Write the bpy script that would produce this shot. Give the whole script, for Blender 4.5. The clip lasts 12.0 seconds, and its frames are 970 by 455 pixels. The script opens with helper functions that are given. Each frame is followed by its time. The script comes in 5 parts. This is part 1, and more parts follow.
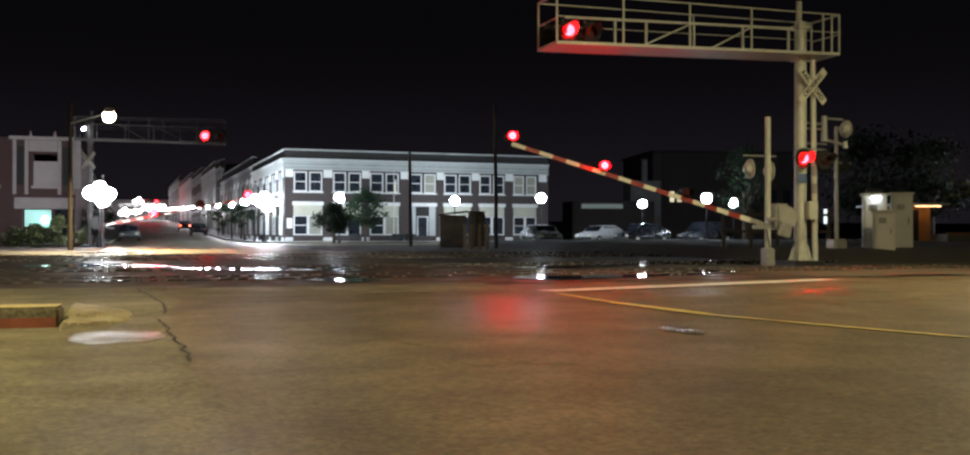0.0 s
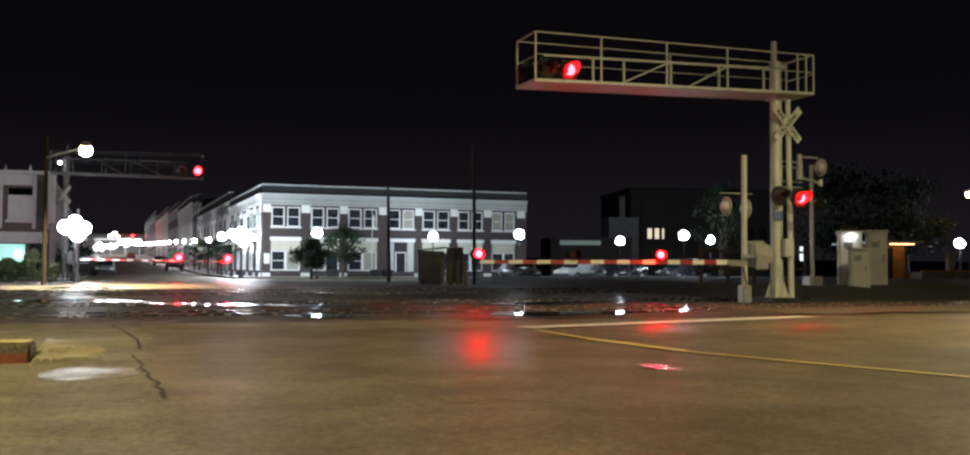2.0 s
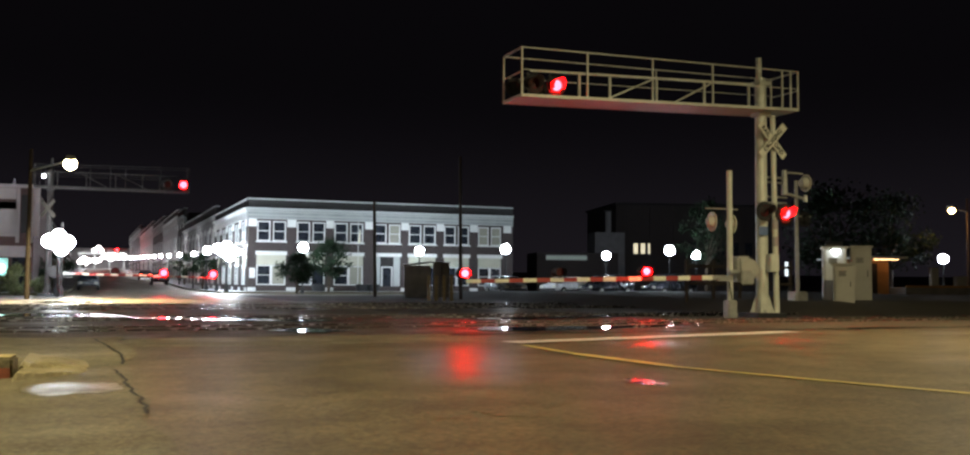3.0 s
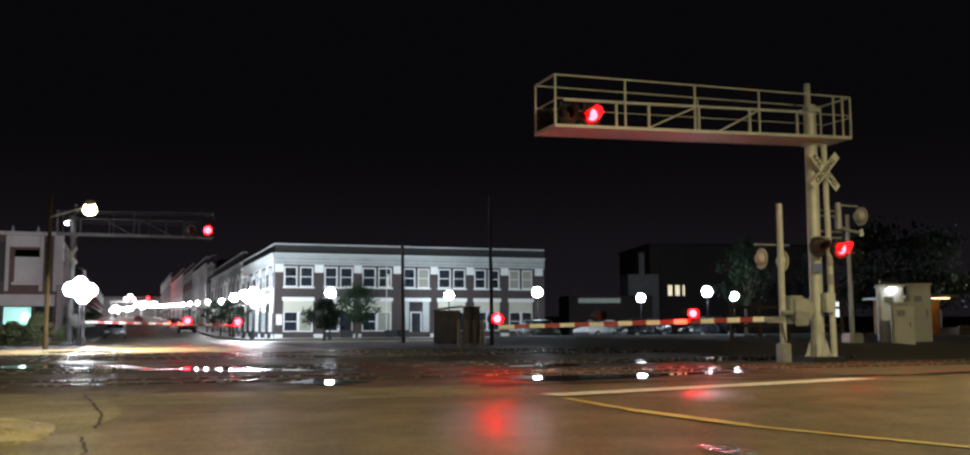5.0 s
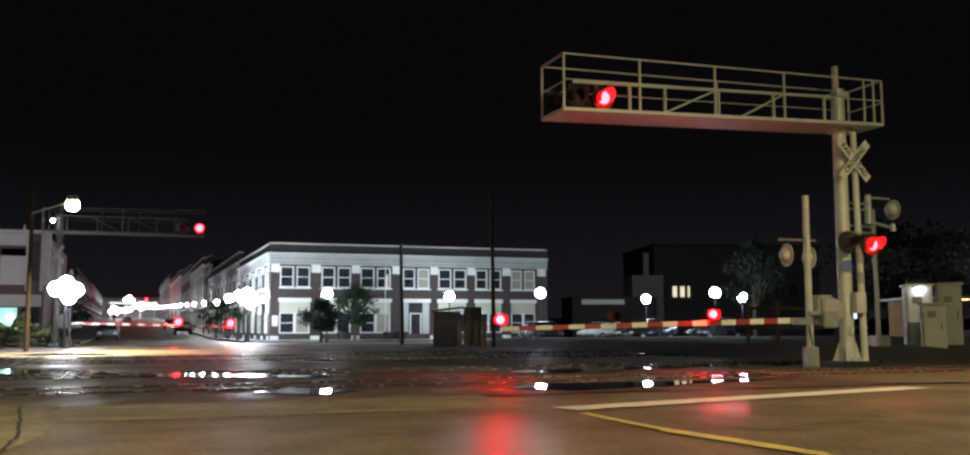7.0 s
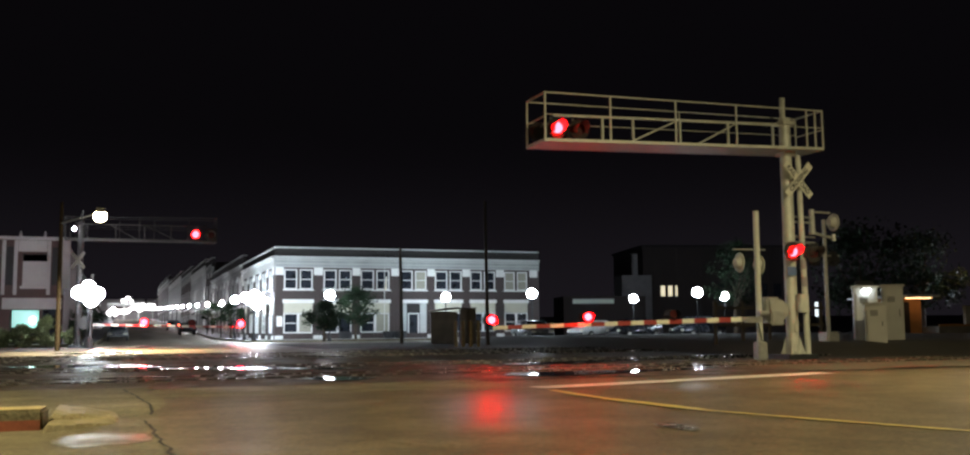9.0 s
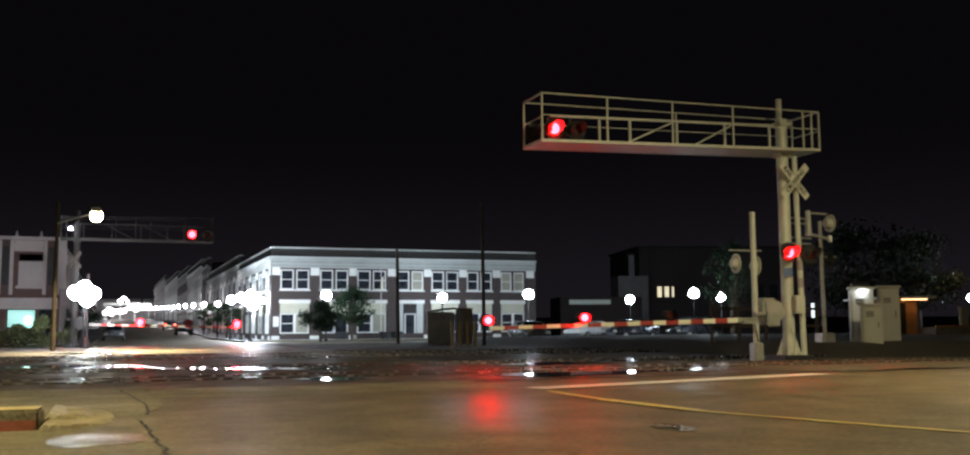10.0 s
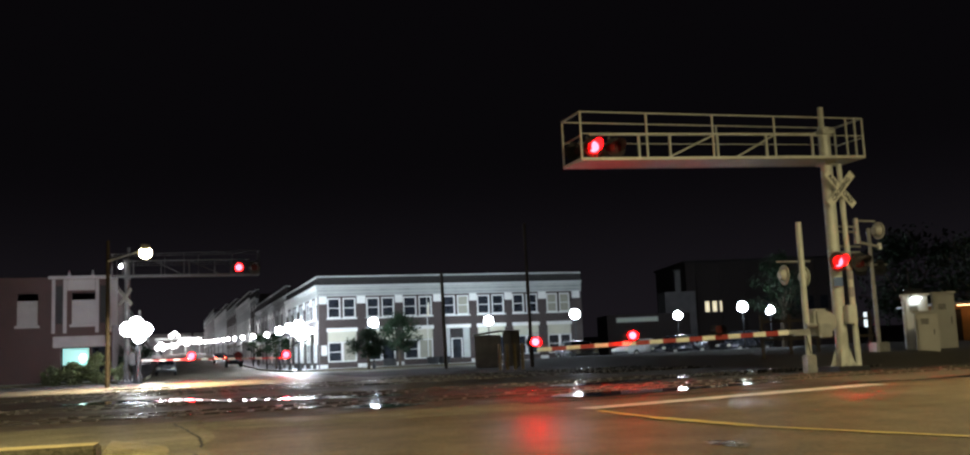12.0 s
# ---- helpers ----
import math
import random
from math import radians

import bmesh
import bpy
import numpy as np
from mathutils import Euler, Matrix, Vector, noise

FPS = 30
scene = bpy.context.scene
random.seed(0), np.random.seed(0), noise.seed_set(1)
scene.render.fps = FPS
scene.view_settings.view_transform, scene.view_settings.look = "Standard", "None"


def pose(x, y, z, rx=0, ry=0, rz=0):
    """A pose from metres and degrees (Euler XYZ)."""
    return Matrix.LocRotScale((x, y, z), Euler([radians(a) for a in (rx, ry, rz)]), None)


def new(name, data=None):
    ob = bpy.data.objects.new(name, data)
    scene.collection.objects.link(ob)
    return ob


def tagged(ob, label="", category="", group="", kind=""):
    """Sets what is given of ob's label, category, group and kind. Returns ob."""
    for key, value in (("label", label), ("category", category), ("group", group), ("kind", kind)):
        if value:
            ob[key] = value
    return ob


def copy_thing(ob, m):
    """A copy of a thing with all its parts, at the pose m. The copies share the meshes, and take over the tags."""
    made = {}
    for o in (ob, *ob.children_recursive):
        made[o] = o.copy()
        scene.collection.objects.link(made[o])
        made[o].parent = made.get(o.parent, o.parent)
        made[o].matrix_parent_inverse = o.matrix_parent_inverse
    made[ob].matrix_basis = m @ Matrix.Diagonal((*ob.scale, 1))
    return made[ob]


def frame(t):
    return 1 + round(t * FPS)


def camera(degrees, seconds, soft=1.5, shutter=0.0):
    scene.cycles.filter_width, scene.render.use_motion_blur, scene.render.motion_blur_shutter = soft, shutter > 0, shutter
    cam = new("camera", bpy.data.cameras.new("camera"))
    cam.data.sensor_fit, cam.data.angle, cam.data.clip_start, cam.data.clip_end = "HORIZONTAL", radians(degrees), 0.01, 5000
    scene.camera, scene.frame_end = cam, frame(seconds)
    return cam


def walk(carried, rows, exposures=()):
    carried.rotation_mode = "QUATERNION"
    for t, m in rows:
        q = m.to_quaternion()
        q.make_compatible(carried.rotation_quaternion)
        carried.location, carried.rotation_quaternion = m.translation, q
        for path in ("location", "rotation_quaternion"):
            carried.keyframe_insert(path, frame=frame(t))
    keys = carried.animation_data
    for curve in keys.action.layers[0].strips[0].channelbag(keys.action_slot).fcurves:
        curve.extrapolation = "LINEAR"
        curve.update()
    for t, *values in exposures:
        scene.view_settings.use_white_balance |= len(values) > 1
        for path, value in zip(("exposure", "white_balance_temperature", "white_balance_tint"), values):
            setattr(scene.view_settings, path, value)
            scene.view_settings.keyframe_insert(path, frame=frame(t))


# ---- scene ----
# The camera stands low at the roadside, pans a little and creeps forward once.
cam = camera(52.6, 12.0, soft=2.2)
EYE = (0.0, 0.0, 0.95)
AHEAD = (math.sin(radians(19.5)), math.cos(radians(19.5)))
PATH = [  # seconds, metres ahead, yaw, pitch, roll
    (0.0, 0.0, -19.78, 0.21, -0.10), (0.5, 0.0, -19.50, 0.29, -0.73), (1.0, 0.0, -20.38, 0.91, -1.91),
    (1.5, 0.0, -19.63, 1.32, -1.12), (2.0, 0.0, -21.05, 2.32, -0.31), (2.5, 0.0, -22.00, 2.85, -0.43),
    (2.7, 0.0, -21.85, 3.04, -0.50), (4.3, 0.0, -22.13, 3.77, 0.31), (4.5, 0.0, -21.50, 4.52, 0.45),
    (4.9, 0.0, -20.55, 5.40, 0.45), (5.0, 1.75, -20.07, 5.77, 0.21), (5.1, 3.8, -19.80, 6.00, -0.02),
    (5.5, 3.8, -19.58, 5.98, -0.20), (6.0, 3.8, -19.31, 5.78, -0.18), (6.5, 3.8, -19.59, 5.88, 0.12),
    (6.7, 3.8, -19.95, 5.86, 0.12), (7.2, 3.6, -20.02, 5.87, 0.16), (7.7, 0.2, -20.12, 5.84, 0.30),
    (8.3, 0.0, -20.20, 5.90, 0.32), (8.5, 0.0, -20.23, 5.93, 0.33), (9.0, 0.0, -20.29, 5.81, 0.46),
    (9.5, 0.0, -20.38, 5.79, 0.50), (10.0, 0.0, -20.49, 5.84, 0.38), (10.5, 0.0, -20.56, 6.01, 0.40),
    (11.0, 0.0, -20.79, 6.09, 0.45), (11.5, 0.0, -20.58, 6.35, 0.70), (12.0, 0.0, -17.74, 7.20, 2.41)]
walk(cam, [(t, pose(EYE[0] + AHEAD[0] * d, EYE[1] + AHEAD[1] * d, EYE[2], 90 + p, r, y)) for t, d, y, p, r in PATH])

# ---- night sky ----
world = bpy.data.worlds.new("night")
scene.world = world
world.use_nodes = True
world.node_tree.nodes["Background"].inputs[0].default_value = (0.9, 0.76, 1.0, 1)
# the town's glow thins out above the roofs
wt = world.node_tree
glow_at = wt.nodes.new("ShaderNodeSeparateXYZ")
glow_map = wt.nodes.new("ShaderNodeMapRange")
glow_map.interpolation_type = "SMOOTHERSTEP"
glow_map.inputs["From Min"].default_value, glow_map.inputs["From Max"].default_value = -0.02, 0.22
glow_map.inputs["To Min"].default_value, glow_map.inputs["To Max"].default_value = 0.0105, 0.0027
wt.links.new(wt.nodes.new("ShaderNodeTexCoord").outputs["Generated"], glow_at.inputs[0])
wt.links.new(glow_at.outputs["Z"], glow_map.inputs["Value"])
wt.links.new(glow_map.outputs[0], wt.nodes["Background"].inputs[1])

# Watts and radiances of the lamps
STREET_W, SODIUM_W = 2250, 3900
GLOBE, RED, FAR = 190, 420, 200


# ---- materials ----
def material(name, base, rough=0.7, metal=0.0, scale=3.0, vary=0.25, bump=0.15, fine=60.0, spec=0.5, rough_vary=0.1, tint=None):
    m = bpy.data.materials.new(name)
    m.use_nodes = True
    nt = m.node_tree
    bsdf = nt.nodes["Principled BSDF"]
    tc = nt.nodes.new("ShaderNodeTexCoord")
    n1 = nt.nodes.new("ShaderNodeTexNoise")
    n1.inputs["Scale"].default_value, n1.inputs["Detail"].default_value = scale, 6
    n2 = nt.nodes.new("ShaderNodeTexNoise")
    n2.inputs["Scale"].default_value, n2.inputs["Detail"].default_value = fine, 4
    nt.links.new(tc.outputs["Object"], n1.inputs["Vector"])
    nt.links.new(tc.outputs["Object"], n2.inputs["Vector"])
    add = nt.nodes.new("ShaderNodeMath")
    add.operation = "MULTIPLY_ADD"
    add.inputs[1].default_value, add.inputs[2].default_value = 0.4, 0.0
    nt.links.new(n2.outputs["Fac"], add.inputs[0])
    mixv = nt.nodes.new("ShaderNodeMath")
    mixv.operation = "MULTIPLY_ADD"
    mixv.inputs[1].default_value = 0.6
    nt.links.new(n1.outputs["Fac"], mixv.inputs[0])
    nt.links.new(add.outputs[0], mixv.inputs[2])
    ramp = nt.nodes.new("ShaderNodeValToRGB")
    lo = tuple(c * (1 - vary) for c in base)
    hi = tuple(min(1, c * (1 + vary)) for c in (tint or base))
    ramp.color_ramp.elements[0].position, ramp.color_ramp.elements[0].color = 0.3, (*lo, 1)
    ramp.color_ramp.elements[1].position, ramp.color_ramp.elements[1].color = 0.7, (*hi, 1)
    nt.links.new(mixv.outputs[0], ramp.inputs[0])
    nt.links.new(ramp.outputs[0], bsdf.inputs["Base Color"])
    rr = nt.nodes.new("ShaderNodeMapRange")
    rr.inputs["From Min"].default_value, rr.inputs["From Max"].default_value = 0.3, 0.7
    rr.inputs["To Min"].default_value, rr.inputs["To Max"].default_value = max(0.02, rough - rough_vary), min(1, rough + rough_vary)
    nt.links.new(n1.outputs["Fac"], rr.inputs["Value"])
    nt.links.new(rr.outputs[0], bsdf.inputs["Roughness"])
    bsdf.inputs["Metallic"].default_value = metal
    bsdf.inputs["Specular IOR Level"].default_value = spec
    if bump:
        b = nt.nodes.new("ShaderNodeBump")
        b.inputs["Strength"].default_value, b.inputs["Distance"].default_value = bump, 0.01
        nt.links.new(n2.outputs["Fac"], b.inputs["Height"])
        nt.links.new(b.outputs[0], bsdf.inputs["Normal"])
    return m


def glowing(name, colour, strength):
    m = bpy.data.materials.new(name)
    m.use_nodes = True
    bsdf = m.node_tree.nodes["Principled BSDF"]
    bsdf.inputs["Base Color"].default_value = (*colour, 1)
    bsdf.inputs["Emission Color"].default_value = (*colour, 1)
    bsdf.inputs["Emission Strength"].default_value = strength
    return m


def glassy(name, base, rough=0.06):
    m = material(name, base, rough=rough, vary=0.3, bump=0.03, fine=3, rough_vary=0.03, spec=0.8)
    return m


def brickwork(name, base, mortar):
    """Brick courses too far off to be told apart one by one."""
    m = material(name, base, rough=0.85, scale=1.2, vary=0.35, bump=0.0)
    nt = m.node_tree
    bsdf = nt.nodes["Principled BSDF"]
    ramp = next(n for n in nt.nodes if n.type == "VALTORGB")
    tc = next(n for n in nt.nodes if n.type == "TEX_COORD")
    sep, comb = nt.nodes.new("ShaderNodeSeparateXYZ"), nt.nodes.new("ShaderNodeCombineXYZ")
    nt.links.new(tc.outputs["Object"], sep.inputs[0])
    s = nt.nodes.new("ShaderNodeMath")
    nt.links.new(sep.outputs[0], s.inputs[0])
    nt.links.new(sep.outputs[1], s.inputs[1])
    nt.links.new(s.outputs[0], comb.inputs[0])
    nt.links.new(sep.outputs[2], comb.inputs[1])
    br = nt.nodes.new("ShaderNodeTexBrick")
    br.inputs["Scale"].default_value = 1.0
    br.inputs["Brick Width"].default_value, br.inputs["Row Height"].default_value = 0.22, 0.075
    br.inputs["Mortar Size"].default_value = 0.008
    br.inputs["Mortar"].default_value = (*mortar, 1)
    nt.links.new(comb.outputs[0], br.inputs["Vector"])
    nt.links.new(ramp.outputs[0], br.inputs["Color1"])
    nt.links.new(ramp.outputs[0], br.inputs["Color2"])
    nt.links.new(br.outputs["Color"], bsdf.inputs["Base Color"])
    b = nt.nodes.new("ShaderNodeBump")
    b.inputs["Strength"].default_value, b.inputs["Distance"].default_value = 0.4, 0.01
    b.invert = True
    nt.links.new(br.outputs["Fac"], b.inputs["Height"])
    nt.links.new(b.outputs[0], bsdf.inputs["Normal"])
    return m


def wet_paving(name, base, wet_scale=0.35, dry=0.55, wet=0.16, level=0.52, spec=0.4):
    """Damp paving: dull aggregate with broad, glossier wet patches."""
    m = material(name, base, rough=dry, scale=0.7, vary=0.4, bump=0.45, fine=130, spec=spec)
    nt = m.node_tree
    bsdf = nt.nodes["Principled BSDF"]
    tc = next(n for n in nt.nodes if n.type == "TEX_COORD")
    n = nt.nodes.new("ShaderNodeTexNoise")
    n.inputs["Scale"].default_value, n.inputs["Detail"].default_value = wet_scale, 3
    nt.links.new(tc.outputs["Object"], n.inputs["Vector"])
    mr = nt.nodes.new("ShaderNodeMapRange")
    mr.inputs["From Min"].default_value, mr.inputs["From Max"].default_value = level - 0.1, level + 0.1
    mr.inputs["To Min"].default_value, mr.inputs["To Max"].default_value = dry, wet
    nt.links.new(n.outputs["Fac"], mr.inputs["Value"])
    nt.links.new(mr.outputs[0], bsdf.inputs["Roughness"])
    # exposed aggregate and broad stains
    ramp = next(k for k in nt.nodes if k.type == "VALTORGB")
    grit = nt.nodes.new("ShaderNodeTexVoronoi")
    grit.inputs["Scale"].default_value = 32
    stain = nt.nodes.new("ShaderNodeTexNoise")
    stain.inputs["Scale"].default_value, stain.inputs["Detail"].default_value = 1.6, 8
    speck = nt.nodes.new("ShaderNodeTexNoise")
    speck.inputs["Scale"].default_value, speck.inputs["Detail"].default_value, speck.inputs["Roughness"].default_value = 14, 8, 0.85
    for k in (grit, stain, speck):
        nt.links.new(tc.outputs["Object"], k.inputs["Vector"])
    sepc = nt.nodes.new("ShaderNodeSeparateColor")
    nt.links.new(grit.outputs["Color"], sepc.inputs[0])
    factors = []
    for sock, lo, hi, a, b in ((sepc.outputs[0], 0.0, 1.0, 0.72, 1.3), (stain.outputs["Fac"], 0.35, 0.65, 0.8, 1.18), (speck.outputs["Fac"], 0.35, 0.65, 0.7, 1.3)):
        mp = nt.nodes.new("ShaderNodeMapRange")
        mp.inputs["From Min"].default_value, mp.inputs["From Max"].default_value = lo, hi
        mp.inputs["To Min"].default_value, mp.inputs["To Max"].default_value = a, b
        nt.links.new(sock, mp.inputs["Value"])
        factors.append(mp.outputs[0])
    sock = ramp.outputs[0]
    for f in factors:
        sc = nt.nodes.new("ShaderNodeVectorMath")
        sc.operation = "SCALE"
        nt.links.new(sock, sc.inputs[0])
        nt.links.new(f, sc.inputs["Scale"])
        sock = sc.outputs[0]
    nt.links.new(sock, bsdf.inputs["Base Color"])
    return m


ASPHALT = wet_paving("damp_asphalt", (0.106, 0.084, 0.05), dry=0.58, wet=0.46, level=0.6, spec=0.15)


def wet_film(name, cx, cy, rx, ry):
    """The road's own asphalt where a thin film of rain lies thicker towards a middle."""
    m = wet_paving(name, (0.106, 0.084, 0.05), dry=0.58, wet=0.46, level=0.6, spec=0.15)
    nt = m.node_tree
    bsdf = nt.nodes["Principled BSDF"]
    tc = next(n for n in nt.nodes if n.type == "TEX_COORD")
    mp = nt.nodes.new("ShaderNodeMapping")
    mp.vector_type = "TEXTURE"
    mp.inputs["Location"].default_value, mp.inputs["Scale"].default_value = (cx, cy, 0), (rx, ry, 1)
    mp.inputs["Rotation"].default_value = (0, 0, -math.atan2(cx, cy))
    dist = nt.nodes.new("ShaderNodeVectorMath")
    dist.operation = "LENGTH"
    nt.links.new(tc.outputs["Object"], mp.inputs["Vector"])
    nt.links.new(mp.outputs[0], dist.inputs[0])
    old = bsdf.inputs["Roughness"].links[0].from_socket
    for target, a, b in (("Roughness", None, 0.33), ("Specular IOR Level", 0.15, 0.42)):
        film = nt.nodes.new("ShaderNodeMapRange")
        film.interpolation_type = "SMOOTHSTEP"
        film.inputs["From Min"].default_value, film.inputs["From Max"].default_value = 1.0, 0.15
        film.inputs["To Min"].default_value, film.inputs["To Max"].default_value = a or 0.5, b
        if a is None:
            nt.links.new(old, film.inputs["To Min"])
        nt.links.new(dist.outputs["Value"], film.inputs["Value"])
        nt.links.new(film.outputs[0], bsdf.inputs[target])
    return m


CONCRETE = wet_paving("worn_concrete", (0.15, 0.134, 0.082), dry=0.75, wet=0.5, level=0.6, spec=0.2)
GUTTER = wet_paving("pale_gutter_concrete", (0.108, 0.094, 0.058), dry=0.7, wet=0.5, spec=0.15)
PANEL = wet_paving("wet_crossing_panel", (0.075, 0.06, 0.046), wet_scale=0.8, dry=0.72, wet=0.45, level=0.55, spec=0.28)
FAR_ROAD = wet_paving("wet_far_road", (0.13, 0.11, 0.07), wet_scale=0.5, dry=0.65, wet=0.36, level=0.55)
PAVEMENT = wet_paving("wet_pavement", (0.3, 0.3, 0.31), dry=0.5, wet=0.28)
SOIL = material("cindery_soil", (0.035, 0.03, 0.024), rough=0.9, scale=0.4, vary=0.5, bump=0.8, fine=14)
BALLAST = material("dark_ballast", (0.04, 0.035, 0.028), rough=0.9, scale=2.0, vary=0.5, bump=1.0, fine=18)
GRAVEL = material("pale_gravel_verge", (0.105, 0.09, 0.055), rough=0.9, scale=1.5, vary=0.4, bump=0.9, fine=25)
WATER = material("standing_water", (0.012, 0.011, 0.01), rough=0.05, scale=0.8, vary=0.2, bump=0.05, fine=7, spec=0.6, rough_vary=0.03)
MUDDY = wet_paving("muddy_gutter_water", (0.108, 0.094, 0.058), wet_scale=2.6, dry=0.5, wet=0.3, level=0.48, spec=0.45)
WET_SPOT = wet_paving("wet_asphalt_hollow", (0.075, 0.064, 0.04), wet_scale=5.0, dry=0.4, wet=0.2, level=0.45, spec=0.6)
KERB_TOP = material("worn_yellow_concrete", (0.2, 0.17, 0.09), rough=0.55, scale=3.5, vary=0.55, bump=0.4, fine=40)
# far signal steel: its night shade is put into a near-black colour
FAR_GALV = material("shaded_far_steel", (0.032, 0.029, 0.027), rough=0.85, scale=5, vary=0.25, spec=0.12)
POLE_BLACK = material("sooty_timber", (0.022, 0.017, 0.013), rough=0.9, scale=5, vary=0.4, bump=0.4, spec=0.06)
WHITE_LINE = material("worn_white_paint", (0.55, 0.53, 0.46), rough=0.6, scale=5, vary=0.35, bump=0.3)
YELLOW_LINE = material("worn_yellow_paint", (0.44, 0.35, 0.09), rough=0.6, scale=4, vary=0.35, bump=0.3)
RED_KERB = material("faded_red_paint", (0.24, 0.07, 0.035), rough=0.7, scale=6, vary=0.4)
YELLOW_KERB = material("worn_yellow_kerb_paint", (0.36, 0.29, 0.12), rough=0.7, scale=6, vary=0.4)
CRACK = material("tar_and_dirt", (0.012, 0.011, 0.009), rough=0.8, scale=8, vary=0.4)
STEEL_RAIL = material("polished_rail_steel", (0.35, 0.33, 0.3), rough=0.25, metal=1.0, scale=6, vary=0.2)
SILVER = material("aluminium_paint", (0.56, 0.57, 0.48), rough=0.5, metal=0.2, scale=4, vary=0.18, bump=0.08)
GALV = material("galvanised_steel", (0.42, 0.42, 0.38), rough=0.45, metal=0.6, scale=7, vary=0.25, bump=0.1)
CABINET = material("grey_cabinet_paint", (0.36, 0.35, 0.3), rough=0.55, scale=2, vary=0.12, bump=0.05)
BLACK = material("flat_black_paint", (0.012, 0.012, 0.012), rough=0.7, vary=0.3)
DARK_STEEL = material("dark_painted_steel", (0.02, 0.022, 0.024), rough=0.5, vary=0.3)
SIGN_WHITE = material("reflective_white_sheet", (0.68, 0.67, 0.55), rough=0.5, vary=0.08, bump=0.03)
ARM_WHITE = material("white_arm_sheeting", (0.78, 0.76, 0.62), rough=0.4, vary=0.1, bump=0.03)
ARM_RED = material("red_arm_sheeting", (0.34, 0.05, 0.04), rough=0.4, vary=0.15, bump=0.03)
SIGN_BLUE = material("blue_notice_plate", (0.12, 0.18, 0.32), rough=0.5, vary=0.1)
DARK_LENS = material("unlit_red_lens", (0.05, 0.004, 0.004), rough=0.5, spec=0.2, vary=0.2, bump=0.1)
# black visor paint, lightened in colour to imitate the lens's glow inside
VISOR = material("glow_lightened_visor", (0.2, 0.18, 0.18), rough=0.6, vary=0.3)
RED_ON = glowing("lit_red_lens", (1.0, 0.0016, 0.0024), RED)
FAR_ARM_ON = glowing("lit_far_arm_lamp", (1.0, 0.003, 0.005), 240)
ARM_ON = glowing("lit_arm_lamp", (1.0, 0.0011, 0.0017), 760)
TAIL_ON = glowing("lit_tail_lamp", (1.0, 0.08, 0.03), 14)
GLOBE_ON = glowing("lit_white_globe", (0.78, 0.89, 1.0), GLOBE)
CLUSTER_ON = glowing("lit_cluster_globe", (0.82, 0.9, 1.0), 115)
FAR_ON = glowing("lit_far_globe", (0.95, 0.93, 1.0), FAR)
SODIUM_ON = glowing("lit_sodium_lens", (1.0, 0.86, 0.5), 60)
STAR_ON = glowing("lit_yellowish_lens", (1.0, 0.84, 0.45), 110)
ORANGE_ON = glowing("lit_orange_lens", (1.0, 0.5, 0.15), 60)
CANOPY_ON = glowing("lit_canopy_panel", (1.0, 0.95, 0.98), 12)
WINDOW_ON = glowing("lit_window", (1.0, 0.88, 0.6), 0.9)
SHOP_ON = glowing("lit_shop_interior", (0.45, 0.85, 0.78), 0.6)
BRICK = brickwork("brown_brick", (0.05, 0.036, 0.034), (0.07, 0.062, 0.06))
RED_BRICK = brickwork("dark_red_brick", (0.07, 0.034, 0.03), (0.07, 0.055, 0.05))
GREY_BRICK = brickwork("grey_brick", (0.2, 0.19, 0.196), (0.24, 0.23, 0.23))
WHITE_PAINT = material("white_painted_wood", (0.72, 0.74, 0.72), rough=0.6, scale=1.5, vary=0.1, bump=0.05)
PALE_STONE = material("pale_painted_stone", (0.44, 0.47, 0.46), rough=0.7, scale=0.8, vary=0.15, bump=0.15, fine=20)
# pale stone darkened: the shadow on the frieze is put into its colour
FRIEZE = material("shaded_frieze_paint", (0.31, 0.335, 0.33), rough=0.75, scale=0.9, vary=0.28, bump=0.2, fine=18)
CREAM = material("cream_panel", (0.5, 0.5, 0.4), rough=0.6, scale=1.2, vary=0.12)
DARK_TRIM = material("dark_parapet", (0.02, 0.018, 0.018), rough=0.8, scale=2, vary=0.3)
GLASS = glassy("dark_window_glass", (0.022, 0.026, 0.034))
BLIND = material("pulled_blind", (0.3, 0.3, 0.24), rough=0.8, vary=0.1)
BOARD = material("painted_boarding", (0.33, 0.3, 0.29), rough=0.8, scale=2, vary=0.12)
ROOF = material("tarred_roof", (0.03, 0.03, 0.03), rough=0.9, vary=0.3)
BARK = material("bark", (0.06, 0.045, 0.03), rough=0.9, scale=8, vary=0.4, bump=0.6, fine=30)
LEAF = material("dark_leaves", (0.015, 0.027, 0.015), rough=0.75, scale=1.2, vary=0.5, spec=0.15, tint=(0.02, 0.038, 0.019))
SHRUB = material("olive_leaves", (0.06, 0.07, 0.02), rough=0.6, scale=1.5, vary=0.5)
WOOD = material("creosoted_pole", (0.045, 0.035, 0.025), rough=0.85, scale=6, vary=0.35, bump=0.4)
BOLLARD = material("faded_yellow_bollard", (0.28, 0.22, 0.12), rough=0.7, scale=5, vary=0.3)
CAR_GREY = material("silver_car_paint", (0.3, 0.31, 0.33), rough=0.3, metal=0.5, vary=0.08, bump=0)
